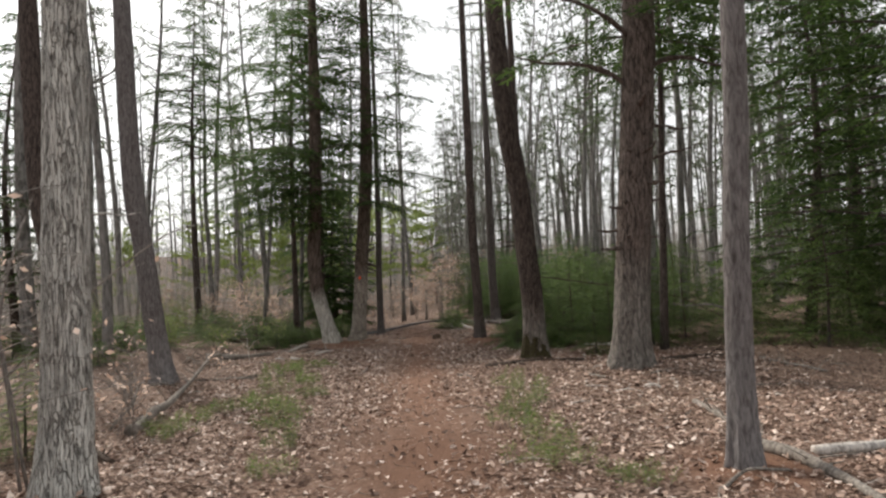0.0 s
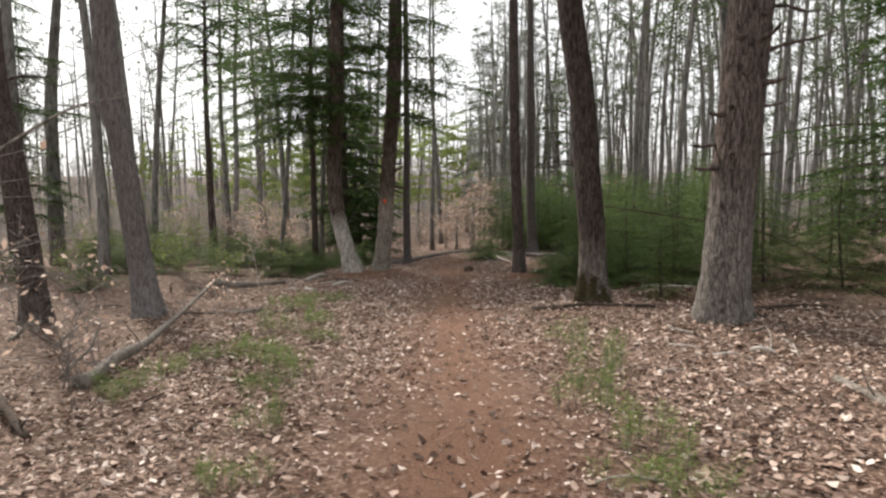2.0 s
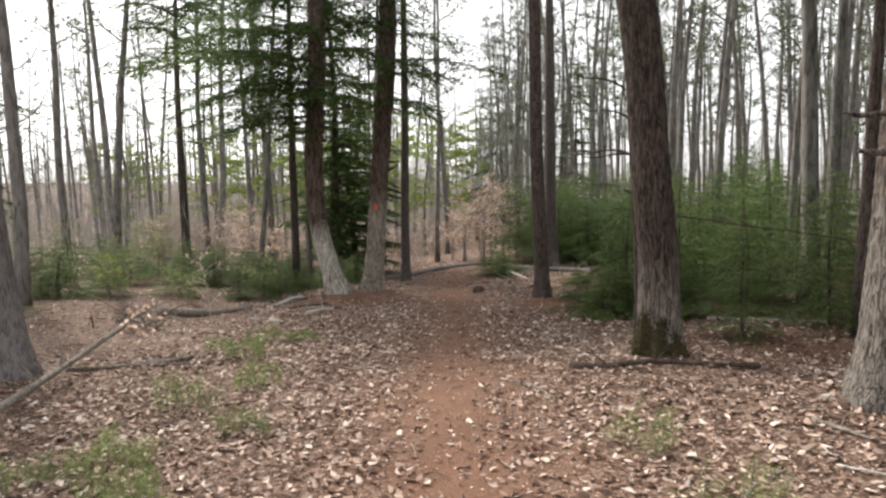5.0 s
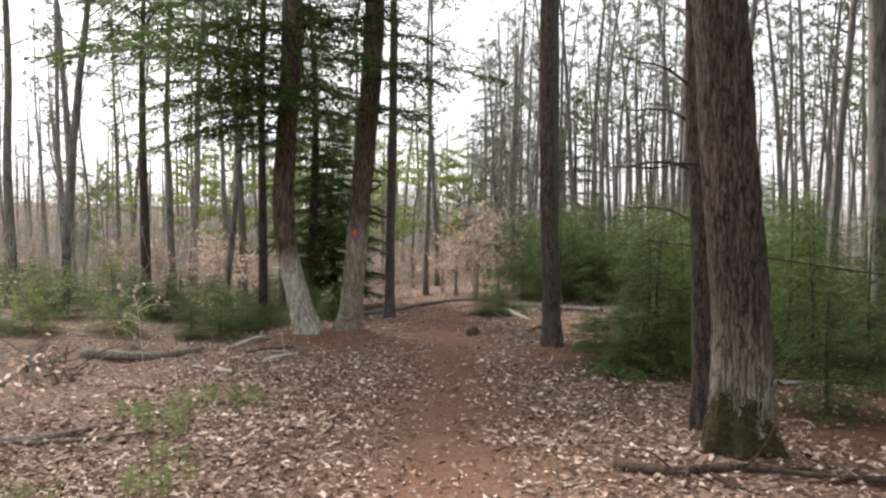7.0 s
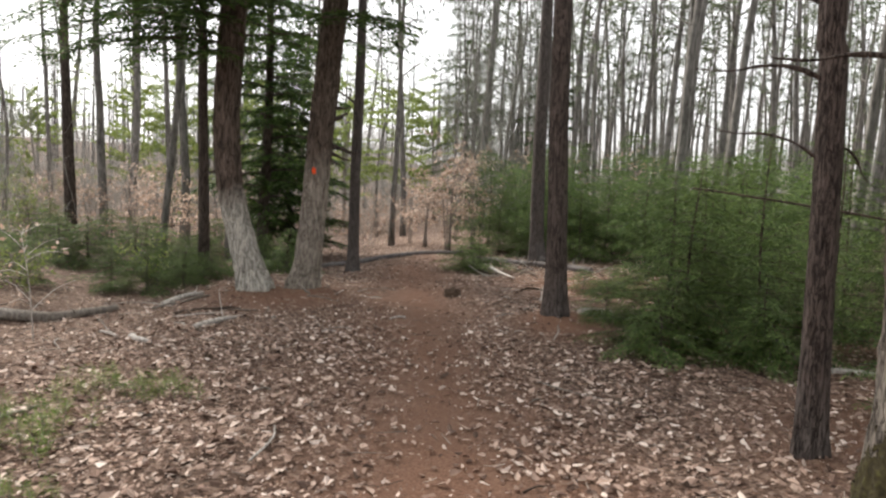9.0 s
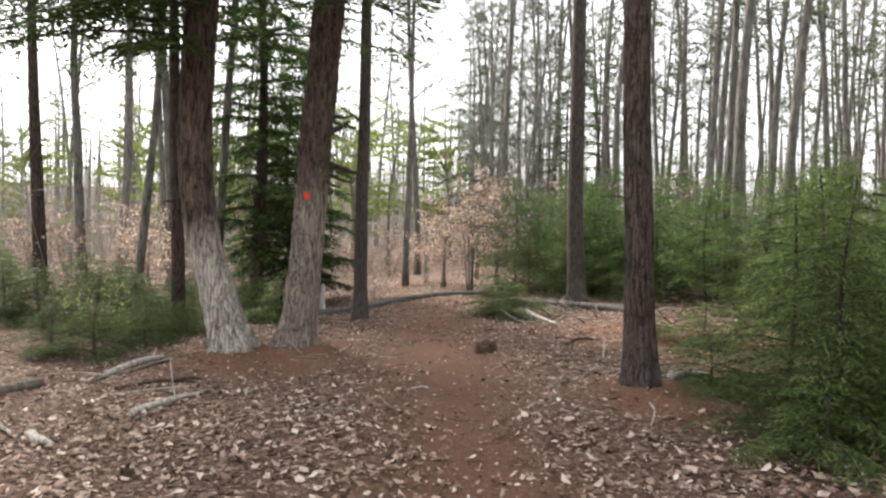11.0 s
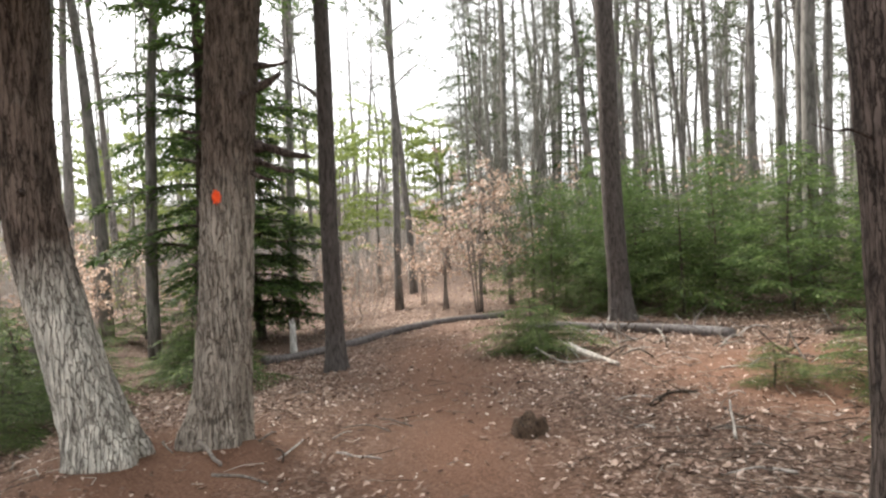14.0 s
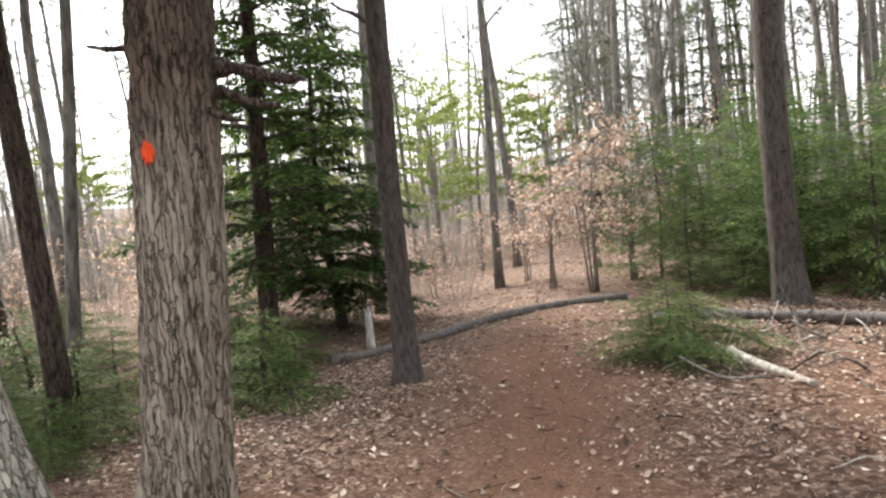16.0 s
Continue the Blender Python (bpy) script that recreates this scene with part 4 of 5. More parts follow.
def twiggy_tree(x, y, height, seed, diameter=0.16, limbs=16):
    """A bare grey tree whose limbs rise and fork into fine lichened twigs."""
    r = np.random.default_rng(seed)
    ob = thing("bare_tree", x, y, "bare grey tree with dense lichened twigs", "tree", "bare twiggy trees")
    line = curve([(0, 0, -0.2), (r.normal() * 0.12, r.normal() * 0.12, height * 0.35), (r.normal() * 0.3, r.normal() * 0.3, height * 0.7), (r.normal() * 0.5, r.normal() * 0.5, height)], 18)
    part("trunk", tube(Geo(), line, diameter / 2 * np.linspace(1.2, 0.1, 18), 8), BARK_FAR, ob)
    wood = Geo()
    for k in range(limbs):
        z = height * r.uniform(0.12, 0.92)
        o = np.array([np.interp(z, line[:, 2], line[:, c]) for c in (0, 1, 2)])
        a, L = r.uniform(0, 6.3), r.uniform(0.7, 2.4) * (1.1 - 0.6 * z / height)
        d = np.array([math.cos(a), math.sin(a), 0])
        bent = curve([o, o + d * L * 0.5 + np.array([0, 0, L * 0.25]), o + d * L * 0.8 + np.array([0, 0, L * r.uniform(0.5, 1.1)])], 6)
        tube(wood, bent, np.linspace(0.026, 0.005, 6) * (0.5 + 0.4 * L), 4, caps=False)
        m = int(20 * L) + 5
        q = r.uniform(0.15, 1.0, m)
        at = np.stack([np.interp(q, np.linspace(0, 1, 6), bent[:, c]) for c in (0, 1, 2)], -1)
        way = unit(d * 0.5 + r.normal(size=(m, 3)) * 0.6 + np.array([0, 0, 0.6]))
        long = r.uniform(0.25, 0.9, m)
        blades(wood, at, way, long, 0.016, r.normal(size=(m, 3)))
        idx = np.repeat(np.arange(m), 3)
        at2 = at[idx] + way[idx] * (long[idx] * r.uniform(0.3, 0.95, len(idx)))[:, None]
        blades(wood, at2, way[idx] * 0.5 + r.normal(size=at2.shape) * 0.6, r.uniform(0.1, 0.32, len(idx)), 0.014, r.normal(size=at2.shape))
    tagged(part("twiggery", wood, LICHEN_TWIG, ob, "dense fine grey-green twigs"), kind="stuff")
    return ob


for n, (x, y, h, w) in enumerate([(1.4, 36.9, 12.0, 0.3), (0.4, 35.8, 9.5, 0.14), (2.3, 36.0, 10.5, 0.16), (1.0, 38.6, 12.0, 0.18), (2.9, 38.2, 11.0, 0.16), (0.2, 39.6, 11.0, 0.15), (3.7, 36.8, 9.0, 0.13), (2.0, 34.6, 8.0, 0.1), (0.9, 34.0, 7.0, 0.09), (3.2, 41.0, 12.0, 0.17), (5.6, 37.5, 10.0, 0.15), (7.2, 35.6, 9.5, 0.14), (9.4, 38.2, 11.0, 0.16), (11.8, 36.0, 10.0, 0.15)]):
    twiggy_tree(x, y, h, 700 + n, w, 17 if n < 10 else 12)
# last two stand for needled trunks, built bare so sun reaches the floor
for n, (x, y, h, w) in enumerate([(-14.5, 31.0, 9.0, 0.13), (-19.0, 37.0, 10.0, 0.14), (-11.5, 43.0, 10.5, 0.15), (-8.0, 46.0, 10.5, 0.15), (-15.0, 48.0, 11.0, 0.15), (-3.6, 44.0, 10.0, 0.13), (-13.1, 22.2, 14.0, 0.42), (-12.4, 19.8, 14.0, 0.4)]):
    twiggy_tree(x, y, h, 730 + n, w, 14)

# ---- fallen wood ----
def wood_piece(name, points, thick, material, label, category, sides=10, twigs=0, seed=0, ends=(1.0, 0.6), n=22):
    """A log or stick along points on the ground; a third number is the height of its middle over the ground."""
    r = np.random.default_rng(seed)
    foot = points[0]
    ob = thing(name, foot[0], foot[1], label, category, "fallen wood")
    base = np.array(ob.matrix_basis.translation)
    pts = []
    for p in points:
        over = p[2] if len(p) > 2 else thick * 0.7
        pts.append(np.array([p[0], p[1], at_ground(p[0], p[1]) + over]) - base)
    line = curve(pts, n)
    knots = np.linspace(0, n - 1, max(3, n // 4))
    wob = np.stack([np.interp(np.arange(n), knots, r.normal(size=len(knots))) for _ in range(4)], -1)
    line[1:-1] += wob[1:-1, :3] * thick * (0.35 if thick < 0.04 else 0.12)
    radii = thick * np.linspace(*ends, n) * (1 + 0.12 * wob[:, 3])
    part("stem", tube(Geo(), line, radii, sides), material, ob)
    for k in range(twigs):
        i = int(r.integers(2, n - 2))
        d = unit(r.normal(size=(1, 3)))[0]
        d[2] = abs(d[2]) * 0.8 + 0.15
        L = r.uniform(0.12, 0.45)
        part("twig", tube(Geo(), curve([line[i], line[i] + d * L * 0.5, line[i] + d * L + r.normal(size=3) * 0.05], 6), np.linspace(0.3, 0.1, 6) * min(thick, 0.035), 5), material, ob)
    return ob


wood_piece("fallen_log", [(-3.95, 8.25), (-4.05, 9.16, 0.12), (-4.3, 10.74, 0.16), (-4.94, 13.84, 0.42)], 0.064, DEADWOOD, "long weathered grey log with broken twigs lying among leaves", "log", twigs=14, seed=1, ends=(1.15, 0.45), n=40)
wood_piece("stick", [(-4.14, 12.98), (-3.7, 13.3), (-3.33, 13.55)], 0.02, DEADWOOD, "weathered stick lying on dry leaves", "stick", seed=2)
wood_piece("branch_snag", [(-4.45, 8.7), (-4.28, 8.98, 0.25), (-4.22, 9.1, 0.5)], 0.018, DEADWOOD, "bare forked branch standing out of the leaves", "branch", twigs=4, seed=3)
wood_piece("fallen_branch", [(-5.0, 8.4), (-4.2, 7.5, 0.1), (-3.4, 6.7)], 0.05, DEADWOOD_DARK, "dark rotting branch lying beside the path", "branch", twigs=6, seed=4)
wood_piece("fallen_log", [(-3.7, 25.1), (-3.3, 25.6), (-2.6, 26.25), (-1.7, 26.7), (-0.75, 26.75), (0.2, 26.9)], 0.075, BARK_TAUPE, "slim fallen trunk lying across the path", "log", twigs=6, seed=5, n=30, ends=(1.0, 0.75))
wood_piece("fallen_log", [(0.3, 25.1), (0.9, 24.78), (1.54, 24.42), (2.17, 23.95), (2.75, 23.3)], 0.07, BARK_TAUPE, "fallen grey log with propping dead twigs", "log", twigs=12, seed=6, n=26, ends=(0.8, 1.0))
wood_piece("fallen_log", [(3.7, 22.9), (4.6, 22.7), (5.7, 22.5)], 0.065, DEADWOOD_DARK, "lichened log lying under young hemlocks", "log", twigs=10, seed=7, n=30)
wood_piece("bare_log", [(0.56, 22.75, 0.12), (0.75, 22.4, 0.06), (0.95, 22.05)], 0.04, DEADWOOD_PALE, "bleached barkless log end", "log", seed=8)
wood_piece("log_piece", [(1.28, 17.82), (1.72, 18.1)], 0.06, DEADWOOD_PALE, "short pale log piece beside a dark trunk", "log", seed=9, ends=(0.85, 1.0))
wood_piece("stick", [(0.8, 20.5), (1.0, 20.64, 0.06), (1.3, 20.8)], 0.022, DEADWOOD_DARK, "dark crooked stick on the leaves", "stick", twigs=3, seed=10)
wood_piece("stick", [(1.03, 19.42), (1.06, 19.52, 0.1), (1.1, 19.65, 0.22)], 0.011, DEADWOOD_PALE, "short pale stick poking from the leaves", "stick", seed=11)
wood_piece("fallen_log", [(-6.3, 17.4, 0.04), (-5.3, 17.5, 0.06), (-4.88, 18.35, 0.04)], 0.075, DEADWOOD, "brown mossy log half sunk in leaves", "log", twigs=2, seed=12)
wood_piece("stick", [(-4.47, 18.52), (-4.2, 18.9), (-3.95, 19.3)], 0.024, DEADWOOD, "long pale stick on reddish needles", "stick", seed=13)
wood_piece("stick", [(-3.9, 16.6), (-3.6, 16.4)], 0.04, DEADWOOD_PALE, "split pale piece of wood on leaves", "stick", seed=14)
wood_piece("stick", [(-4.34, 12.95), (-3.9, 13.6), (-3.56, 14.16)], 0.028, DEADWOOD, "weathered stick lying on dry leaves", "stick", twigs=1, seed=15)
wood_piece("stick", [(-2.51, 19.35), (-2.3, 19.3), (-2.1, 19.2)], 0.012, DEADWOOD, "thin stick on reddish needles", "stick", seed=16)
wood_piece("stick", [(-1.75, 19.8), (-1.6, 19.74), (-1.4, 19.6)], 0.010, DEADWOOD_PALE, "thin pale stick on the path", "stick", seed=17)
wood_piece("stick", [(-3.55, 18.28), (-3.35, 18.38), (-3.0, 18.4)], 0.014, DEADWOOD, "thin stick on reddish needles", "stick", seed=18)
wood_piece("stick", [(-2.72, 19.72, 0.1), (-2.5, 19.5)], 0.02, DEADWOOD, "broken branch leaning at a tree foot", "stick", seed=19)
wood_piece("bare_log", [(2.95, 5.45), (3.65, 5.63), (4.6, 5.9)], 0.05, DEADWOOD_PALE, "bleached barkless log on the leaves", "log", seed=20)
wood_piece("fallen_branch", [(2.55, 5.9), (2.75, 5.3), (2.75, 4.7), (2.7, 4.2)], 0.05, DEADWOOD, "grey fallen branch beside a slim tree", "branch", twigs=5, seed=21)
wood_piece("stick", [(1.89, 4.71), (2.2, 4.95, 0.05), (2.54, 5.03)], 0.018, DEADWOOD, "crooked stick at a tree foot", "stick", seed=22)
wood_piece("fallen_branch", [(5.4, 11.5), (5.4, 10.6), (5.5, 9.7)], 0.03, DEADWOOD, "fallen forked branch on the leaves", "branch", twigs=6, seed=23)
wood_piece("fallen_branch", [(2.9, 7.9), (2.87, 7.2), (2.81, 6.5)], 0.04, DEADWOOD, "grey fallen branch on the leaves", "branch", twigs=4, seed=24)
wood_piece("stick", [(2.15, 10.2), (2.3, 9.9), (2.5, 9.5)], 0.018, DEADWOOD, "weathered stick before a stout pine", "stick", twigs=1, seed=25)
wood_piece("fallen_branch", [(3.6, 11.3), (4.3, 11.8), (5.2, 12.3)], 0.03, DEADWOOD_DARK, "dark fallen branch in the shade", "branch", twigs=2, seed=26)
wood_piece("stick", [(1.24, 9.11), (1.4, 9.3), (1.65, 9.5)], 0.014, DEADWOOD, "thin pale stick on leaves", "stick", seed=27)
wood_piece("stick", [(2.94, 9.7), (3.15, 9.85), (3.4, 9.9)], 0.018, DEADWOOD, "curved stick before a stout pine", "stick", twigs=1, seed=28)
wood_piece("fallen_branch", [(0.71, 12.26), (1.0, 12.0), (1.46, 11.95), (1.9, 11.75), (2.4, 11.75)], 0.035, DEADWOOD_DARK, "dark bent branch lying before a mossy tree foot", "branch", twigs=3, seed=29, n=30)
wood_piece("dead_pole", [(3.2, 15.6), (3.9, 15.3), (4.7, 15.0)], 0.03, DEADWOOD_PALE, "pale straight pole lying under hemlocks", "pole", seed=30)
wood_piece("dead_pole", [(1.9, 16.0, 1.75), (3.2, 15.0, 1.5), (4.9, 13.9, 1.1), (6.4, 12.9, 0.02)], 0.012, DEADWOOD_DARK, "long thin dead pole slanting through hemlocks", "pole", seed=31)
wood_piece("dead_pole", [(2.9, 20.5), (3.7, 20.8), (4.5, 21.1)], 0.025, DEADWOOD, "thin dead pole under young hemlocks", "pole", twigs=5, seed=32)
wood_piece("leaning_branch", [(-4.3, 4.9, 0.0), (-3.1, 5.25, 1.25), (-2.5, 5.75, 2.0), (-2.2, 6.0, 2.25)], 0.009, DEADWOOD, "thin bleached branch leaning beside a grey trunk", "branch", 6, 5, 33)
for k, (a, b, w, m) in enumerate([((-3.6, 18.36), (-3.18, 18.43), 0.017, 1), ((-3.41, 17.16), (-3.06, 17.81), 0.03, 2), ((0.2, 18.05), (0.44, 17.85), 0.014, 0), ((-0.98, 18.14), (-1.18, 18.06), 0.014, 2), ((-4.41, 18.72), (-4.08, 19.38), 0.045, 2),
                                     ((-4.41, 16.95), (-4.07, 16.65), 0.02, 2), ((-3.34, 17.06), (-3.05, 17.97), 0.016, 0), ((2.43, 17.2), (2.73, 16.45), 0.012, 2), ((0.15, 11.93), (0.41, 11.26), 0.014, 0), ((-4.73, 12.25), (-3.56, 14.3), 0.022, 0), ((1.45, 8.29), (1.81, 8.46), 0.01, 2), ((2.65, 9.03), (2.82, 8.89), 0.022, 2), ((3.14, 9.41), (3.04, 8.86), 0.012, 2), ((2.23, 8.96), (2.51, 8.89), 0.014, 2), ((3.78, 11.85), (5.29, 12.52), 0.03, 1), ((-5.22, 11.59), (-4.75, 11.57), 0.014, 0), ((-7.1, 12.6), (-6.2, 10.4), 0.04, 0), ((-1.92, 17.13), (-1.71, 17.07), 0.008, 2), ((-4.04, 18.15), (-3.31, 18.34), 0.018, 1), ((0.84, 17.04), (0.72, 16.63), 0.009, 2), ((0.5, 17.95), (0.75, 18.25), 0.012, 1)]):
    wood_piece("stick", [a, ((a[0] + b[0]) / 2 + 0.03, (a[1] + b[1]) / 2, w + 0.02), b], w, (DEADWOOD, DEADWOOD_DARK, DEADWOOD_PALE)[m], ("weathered grey stick on the leaves", "dark damp stick on reddish needles", "pale barkless stick on dry leaves")[m], "stick", 8, k % 3, 500 + k, n=12)
rs = np.random.default_rng(77)
for k in range(16):
    a, b = rs.uniform(-6.6, -5.4), rs.uniform(15.6, 17.2)
    t, L = rs.uniform(0, 6.3), rs.uniform(0.3, 0.9)
    wood_piece("stick", [(a, b), (a + L * 0.5 * math.cos(t), b + L * 0.5 * math.sin(t), rs.uniform(0.05, 0.3)), (a + L * math.cos(t), b + L * math.sin(t), rs.uniform(0.02, 0.5))], 0.012, (DEADWOOD, DEADWOOD_DARK)[k % 2], "dead stick in a tangle of brushwood", "stick", 6, 2, 400 + k, n=8)
for k in range(46):
    a, b = (rs.uniform(0.4, 1.9), rs.uniform(22.2, 24.4)) if k < 30 else (rs.uniform(1.9, 4.2), rs.uniform(20.8, 23.6))
    t, L = rs.uniform(0, 6.3), rs.uniform(0.25, 0.6)
    wood_piece("stick", [(a, b), (a + L * 0.5 * math.cos(t), b + L * 0.5 * math.sin(t), rs.uniform(0.03, 0.12)), (a + L * math.cos(t), b + L * math.sin(t), rs.uniform(0.02, 0.28))], 0.013, (DEADWOOD, PALE_TWIG, DEADWOOD_DARK)[k % 3], "dead stick in a loose brush heap", "stick", 6, 1, 200 + k, n=8)
for k in range(250):
    a, b = (rs.uniform(-5.5, 5.5), rs.uniform(3.5, 24)) if k < 90 else (rs.uniform(-9, -2.6), rs.uniform(4, 20)) if k < 145 else (rs.uniform(1.8, 6), rs.uniform(4, 14)) if k < 190 else (rs.uniform(0.2, 4.5), rs.uniform(18.5, 23.5))
    if abs(a + 0.045 * b) < 0.45:
        continue
    t, L = rs.uniform(0, 6.3), rs.uniform(0.12, 0.5) * (2 if k % 7 == 0 else 1)
    wood_piece("fallen_twig", [(a, b), (a + L * 0.5 * math.cos(t), b + L * 0.5 * math.sin(t), 0.03), (a + L * math.cos(t + 0.2), b + L * math.sin(t + 0.2))], rs.uniform(0.004, 0.011), (DEADWOOD, DEADWOOD_PALE, DEADWOOD_DARK)[k % 3], "thin dry twig lying on leaves", "twig", 5, 0, 300 + k, n=7)


def stump(x, y, radius, height, material, label, seed, ragged=0.35):
    r = np.random.default_rng(seed)
    ob = thing("stump", x, y, label, "stump")
    zs = np.concatenate([np.linspace(-0.04, height, 9)])
    g = Geo()
    sides = 22
    rag = np.random.default_rng(seed).random(sides)
    rag = height * ragged * (0.5 * rag + 0.25 * np.roll(rag, 1) + 0.25 * np.roll(rag, -1) + 0.3 * np.sin(np.arange(sides) * 0.9))
    ang = np.linspace(0, 2 * math.pi, sides, endpoint=False)
    rings = []
    for q, z in enumerate(zs):
        rr = radius * (1.15 - 0.3 * q / 8) * (1 + 0.35 * np.random.default_rng(seed + 1).random(sides))
        rings.append(np.stack([rr * np.cos(ang), rr * np.sin(ang), z - (rag if q == 8 else rag * q / 9)], -1))
    inner = rings[-1] * np.array([0.6, 0.6, 1]) - np.array([0, 0, height * 0.35])
    rings.append(inner)
    v = np.concatenate([np.concatenate(rings), [[0, 0, height * 0.3]]])
    i, j = np.arange(len(rings) - 1)[:, None] * sides, np.arange(sides)[None]
    k = (j + 1) % sides
    jj = np.arange(sides)
    last = (len(rings) - 1) * sides
    g.add(v, np.stack([i + j, i + k, i + sides + k, i + sides + j], -1).reshape(-1, 4), np.stack([last + jj, last + (jj + 1) % sides, np.full(sides, len(v) - 1)], -1))
    part("body", g, material, ob)
    return ob


stump(-0.30, 19.95, 0.105, 0.13, ROTTEN, "low dark rotten stump beside the path", 3, 0.6)
stump(-3.5, 26.3, 0.045, 0.6, BLEACHED, "thin broken stump with bleached white top", 5, 0.16)
stump(-3.9, 24.6, 0.07, 0.3, DEADWOOD_DARK, "small dark broken stump among low hemlocks", 7, 0.6)

stump(-2.8, 15.82, 0.04, 0.07, ROTTEN, "small dark rotten knob of wood in the leaves", 9, 0.5)

# the painted blaze, a curved patch of paint on the bark
blaze = Geo()
ba, bz = np.meshgrid(np.linspace(-0.29, 0.15, 40), np.linspace(-0.066, 0.066, 40))
BX, BY = -2.70 + 0.185, 20.05
bz0 = at_ground(-2.70, 20.05) + 1.865
rad = 0.211 + 0.004 * grain2(ba * 40 + 9, bz * 60 + 9)
edge = 1.0 - ((ba + 0.07) / 0.17) ** 2 - (bz / 0.055) ** 2 + 0.9 * (grain2(ba * 45 + 5, bz * 90 + 5) - 0.5) + 0.5 * (grain2(ba * 110 + 5, bz * 60 + 5) - 0.5)
blaze.add(np.stack([BX + rad * np.sin(ba), BY - rad * np.cos(ba), bz0 + bz], -1), [[r * 40 + c, r * 40 + c + 1, r * 40 + c + 41, r * 40 + c + 40] for r in range(39) for c in range(39) if edge[r, c] > 0.1])
tagged(part("trail_blaze", blaze, ORANGE), "orange paint blaze on a rough tree trunk", "trail blaze")

# ---- low green seedlings ----
def seedling(seed, height, spread, count):
    r = np.random.default_rng(seed)
    ob = new("pine_seedling")
    wood, green = Geo(), Geo()
    for k in range(count):
        a, d = r.uniform(0, 6.3), spread * math.sqrt(r.random())
        o = np.array([math.cos(a) * d, math.sin(a) * d, 0.0])
        h = height * r.uniform(0.5, 1.0)
        tip = o + np.array([r.normal() * 0.03, r.normal() * 0.03, h])
        line = curve([o - np.array([0, 0, 0.02]), (o + tip) / 2 + r.normal(size=3) * 0.01, tip], 5)
        tube(wood, line, np.linspace(0.003, 0.0015, 5), 4, caps=False)
        m = 46
        q = r.uniform(0.2, 1.0, m)
        at = np.stack([np.interp(q, np.linspace(0, 1, 5), line[:, c]) for c in (0, 1, 2)], -1)
        blades(green, at, r.normal(size=(m, 3)) * np.array([1, 1, 0.5]) + np.array([0, 0, 0.55]), r.uniform(0.045, 0.1, m), 0.003, r.normal(size=(m, 3)))
    tagged(part("stalk_tuft", wood, TWIG, ob), kind="stuff")
    part("needle_tuft", green, GRASSY, ob, smooth=False)
    return tagged(ob, "tuft of soft bright green pine seedlings", "seedling", "pine seedlings")


SEEDS = [seedling(1, 0.28, 0.3, 24), seedling(2, 0.2, 0.36, 22), seedling(3, 0.34, 0.24, 20)]
PLACES = [(-3.34, 8.74), (-3.4, 7.92), (-2.04, 8.62), (-2.76, 12.77), (-2.74, 9.71), (0.88, 9.94), (0.77, 7.91), (-3.25, 13.6), (0.94, 6.32), (-1.56, 5.76), (1.41, 5.1), (0.66, 7.2), (-2.4, 9.2), (-2.2, 10.6),
          (-2.9, 11.2), (-3.12, 9.38), (-2.11, 8.1), (1.0, 8.6), (-3.4, 14.7), (-2.81, 14.6), (-3.7, 13.9), (-2.5, 12.0), (0.85, 5.7), (-1.75, 6.8)]
for n, (x, y) in enumerate(PLACES):
    m = pose(x, y, at_ground(x, y), 0, 0, 63 * n) @ Matrix.Diagonal((*(0.75 + 0.5 * ((n * 37) % 10) / 10,) * 3, 1))
    if n < 3:
        SEEDS[n].matrix_basis = m
    else:
        copy_thing(SEEDS[n % 3], m)

# ---- far woods, brush and leaf litter ----
rf = np.random.default_rng(5)
far = Geo()
green_far = Geo()
for k in range(470):
    a, d = radians(rf.uniform(-75, 75)), rf.uniform(50, 150)
    if rf.random() < 0.15:
        a, d = rf.uniform(0, 6.3), rf.uniform(45, 110)
    x, y = d * math.sin(a), 8 + d * math.cos(a)
    if d < 62 and abs(x) < 30 and y > 0:
        d = 64
        x, y = d * math.sin(a), 8 + d * math.cos(a)
    h, z = rf.uniform(11, 19), at_ground(x, y)
    lean = rf.normal(size=2) * 0.35
    tube(far, curve([(x, y, z - 0.3), (x + lean[0] * 0.4, y + lean[1] * 0.4, z + h * 0.5), (x + lean[0], y + lean[1], z + h)], 4), rf.uniform(0.09, 0.2) * np.array([1.1, 0.85, 0.6, 0.1]), 5, caps=False)
    m = 26
    zz = z + h * rf.uniform(0.45, 1.0, m)
    o = np.stack([np.full(m, x), np.full(m, y), zz], -1)
    w = rf.normal(size=(m, 3)) * np.array([1, 1, 0.35]) + np.array([0, 0, 0.35])
    L = rf.uniform(0.5, 2.0, m)
    blades(far, o, w, L, 0.05, rf.normal(size=(m, 3)))
    mm = 24
    c = np.stack([np.full(mm, x), np.full(mm, y), z + h * rf.uniform(0.5, 1.02, mm)], -1) + rf.normal(size=(mm, 3)) * np.array([1.1, 1.1, 0.3])
    blades(green_far, c, rf.normal(size=(mm, 3)), rf.uniform(0.25, 0.7, mm), rf.uniform(0.1, 0.22, mm), rf.normal(size=(mm, 3)))
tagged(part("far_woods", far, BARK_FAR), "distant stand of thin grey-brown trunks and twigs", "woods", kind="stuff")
tagged(part("far_foliage", green_far, PINE, smooth=False), "distant thin green pine foliage", "foliage", kind="stuff")

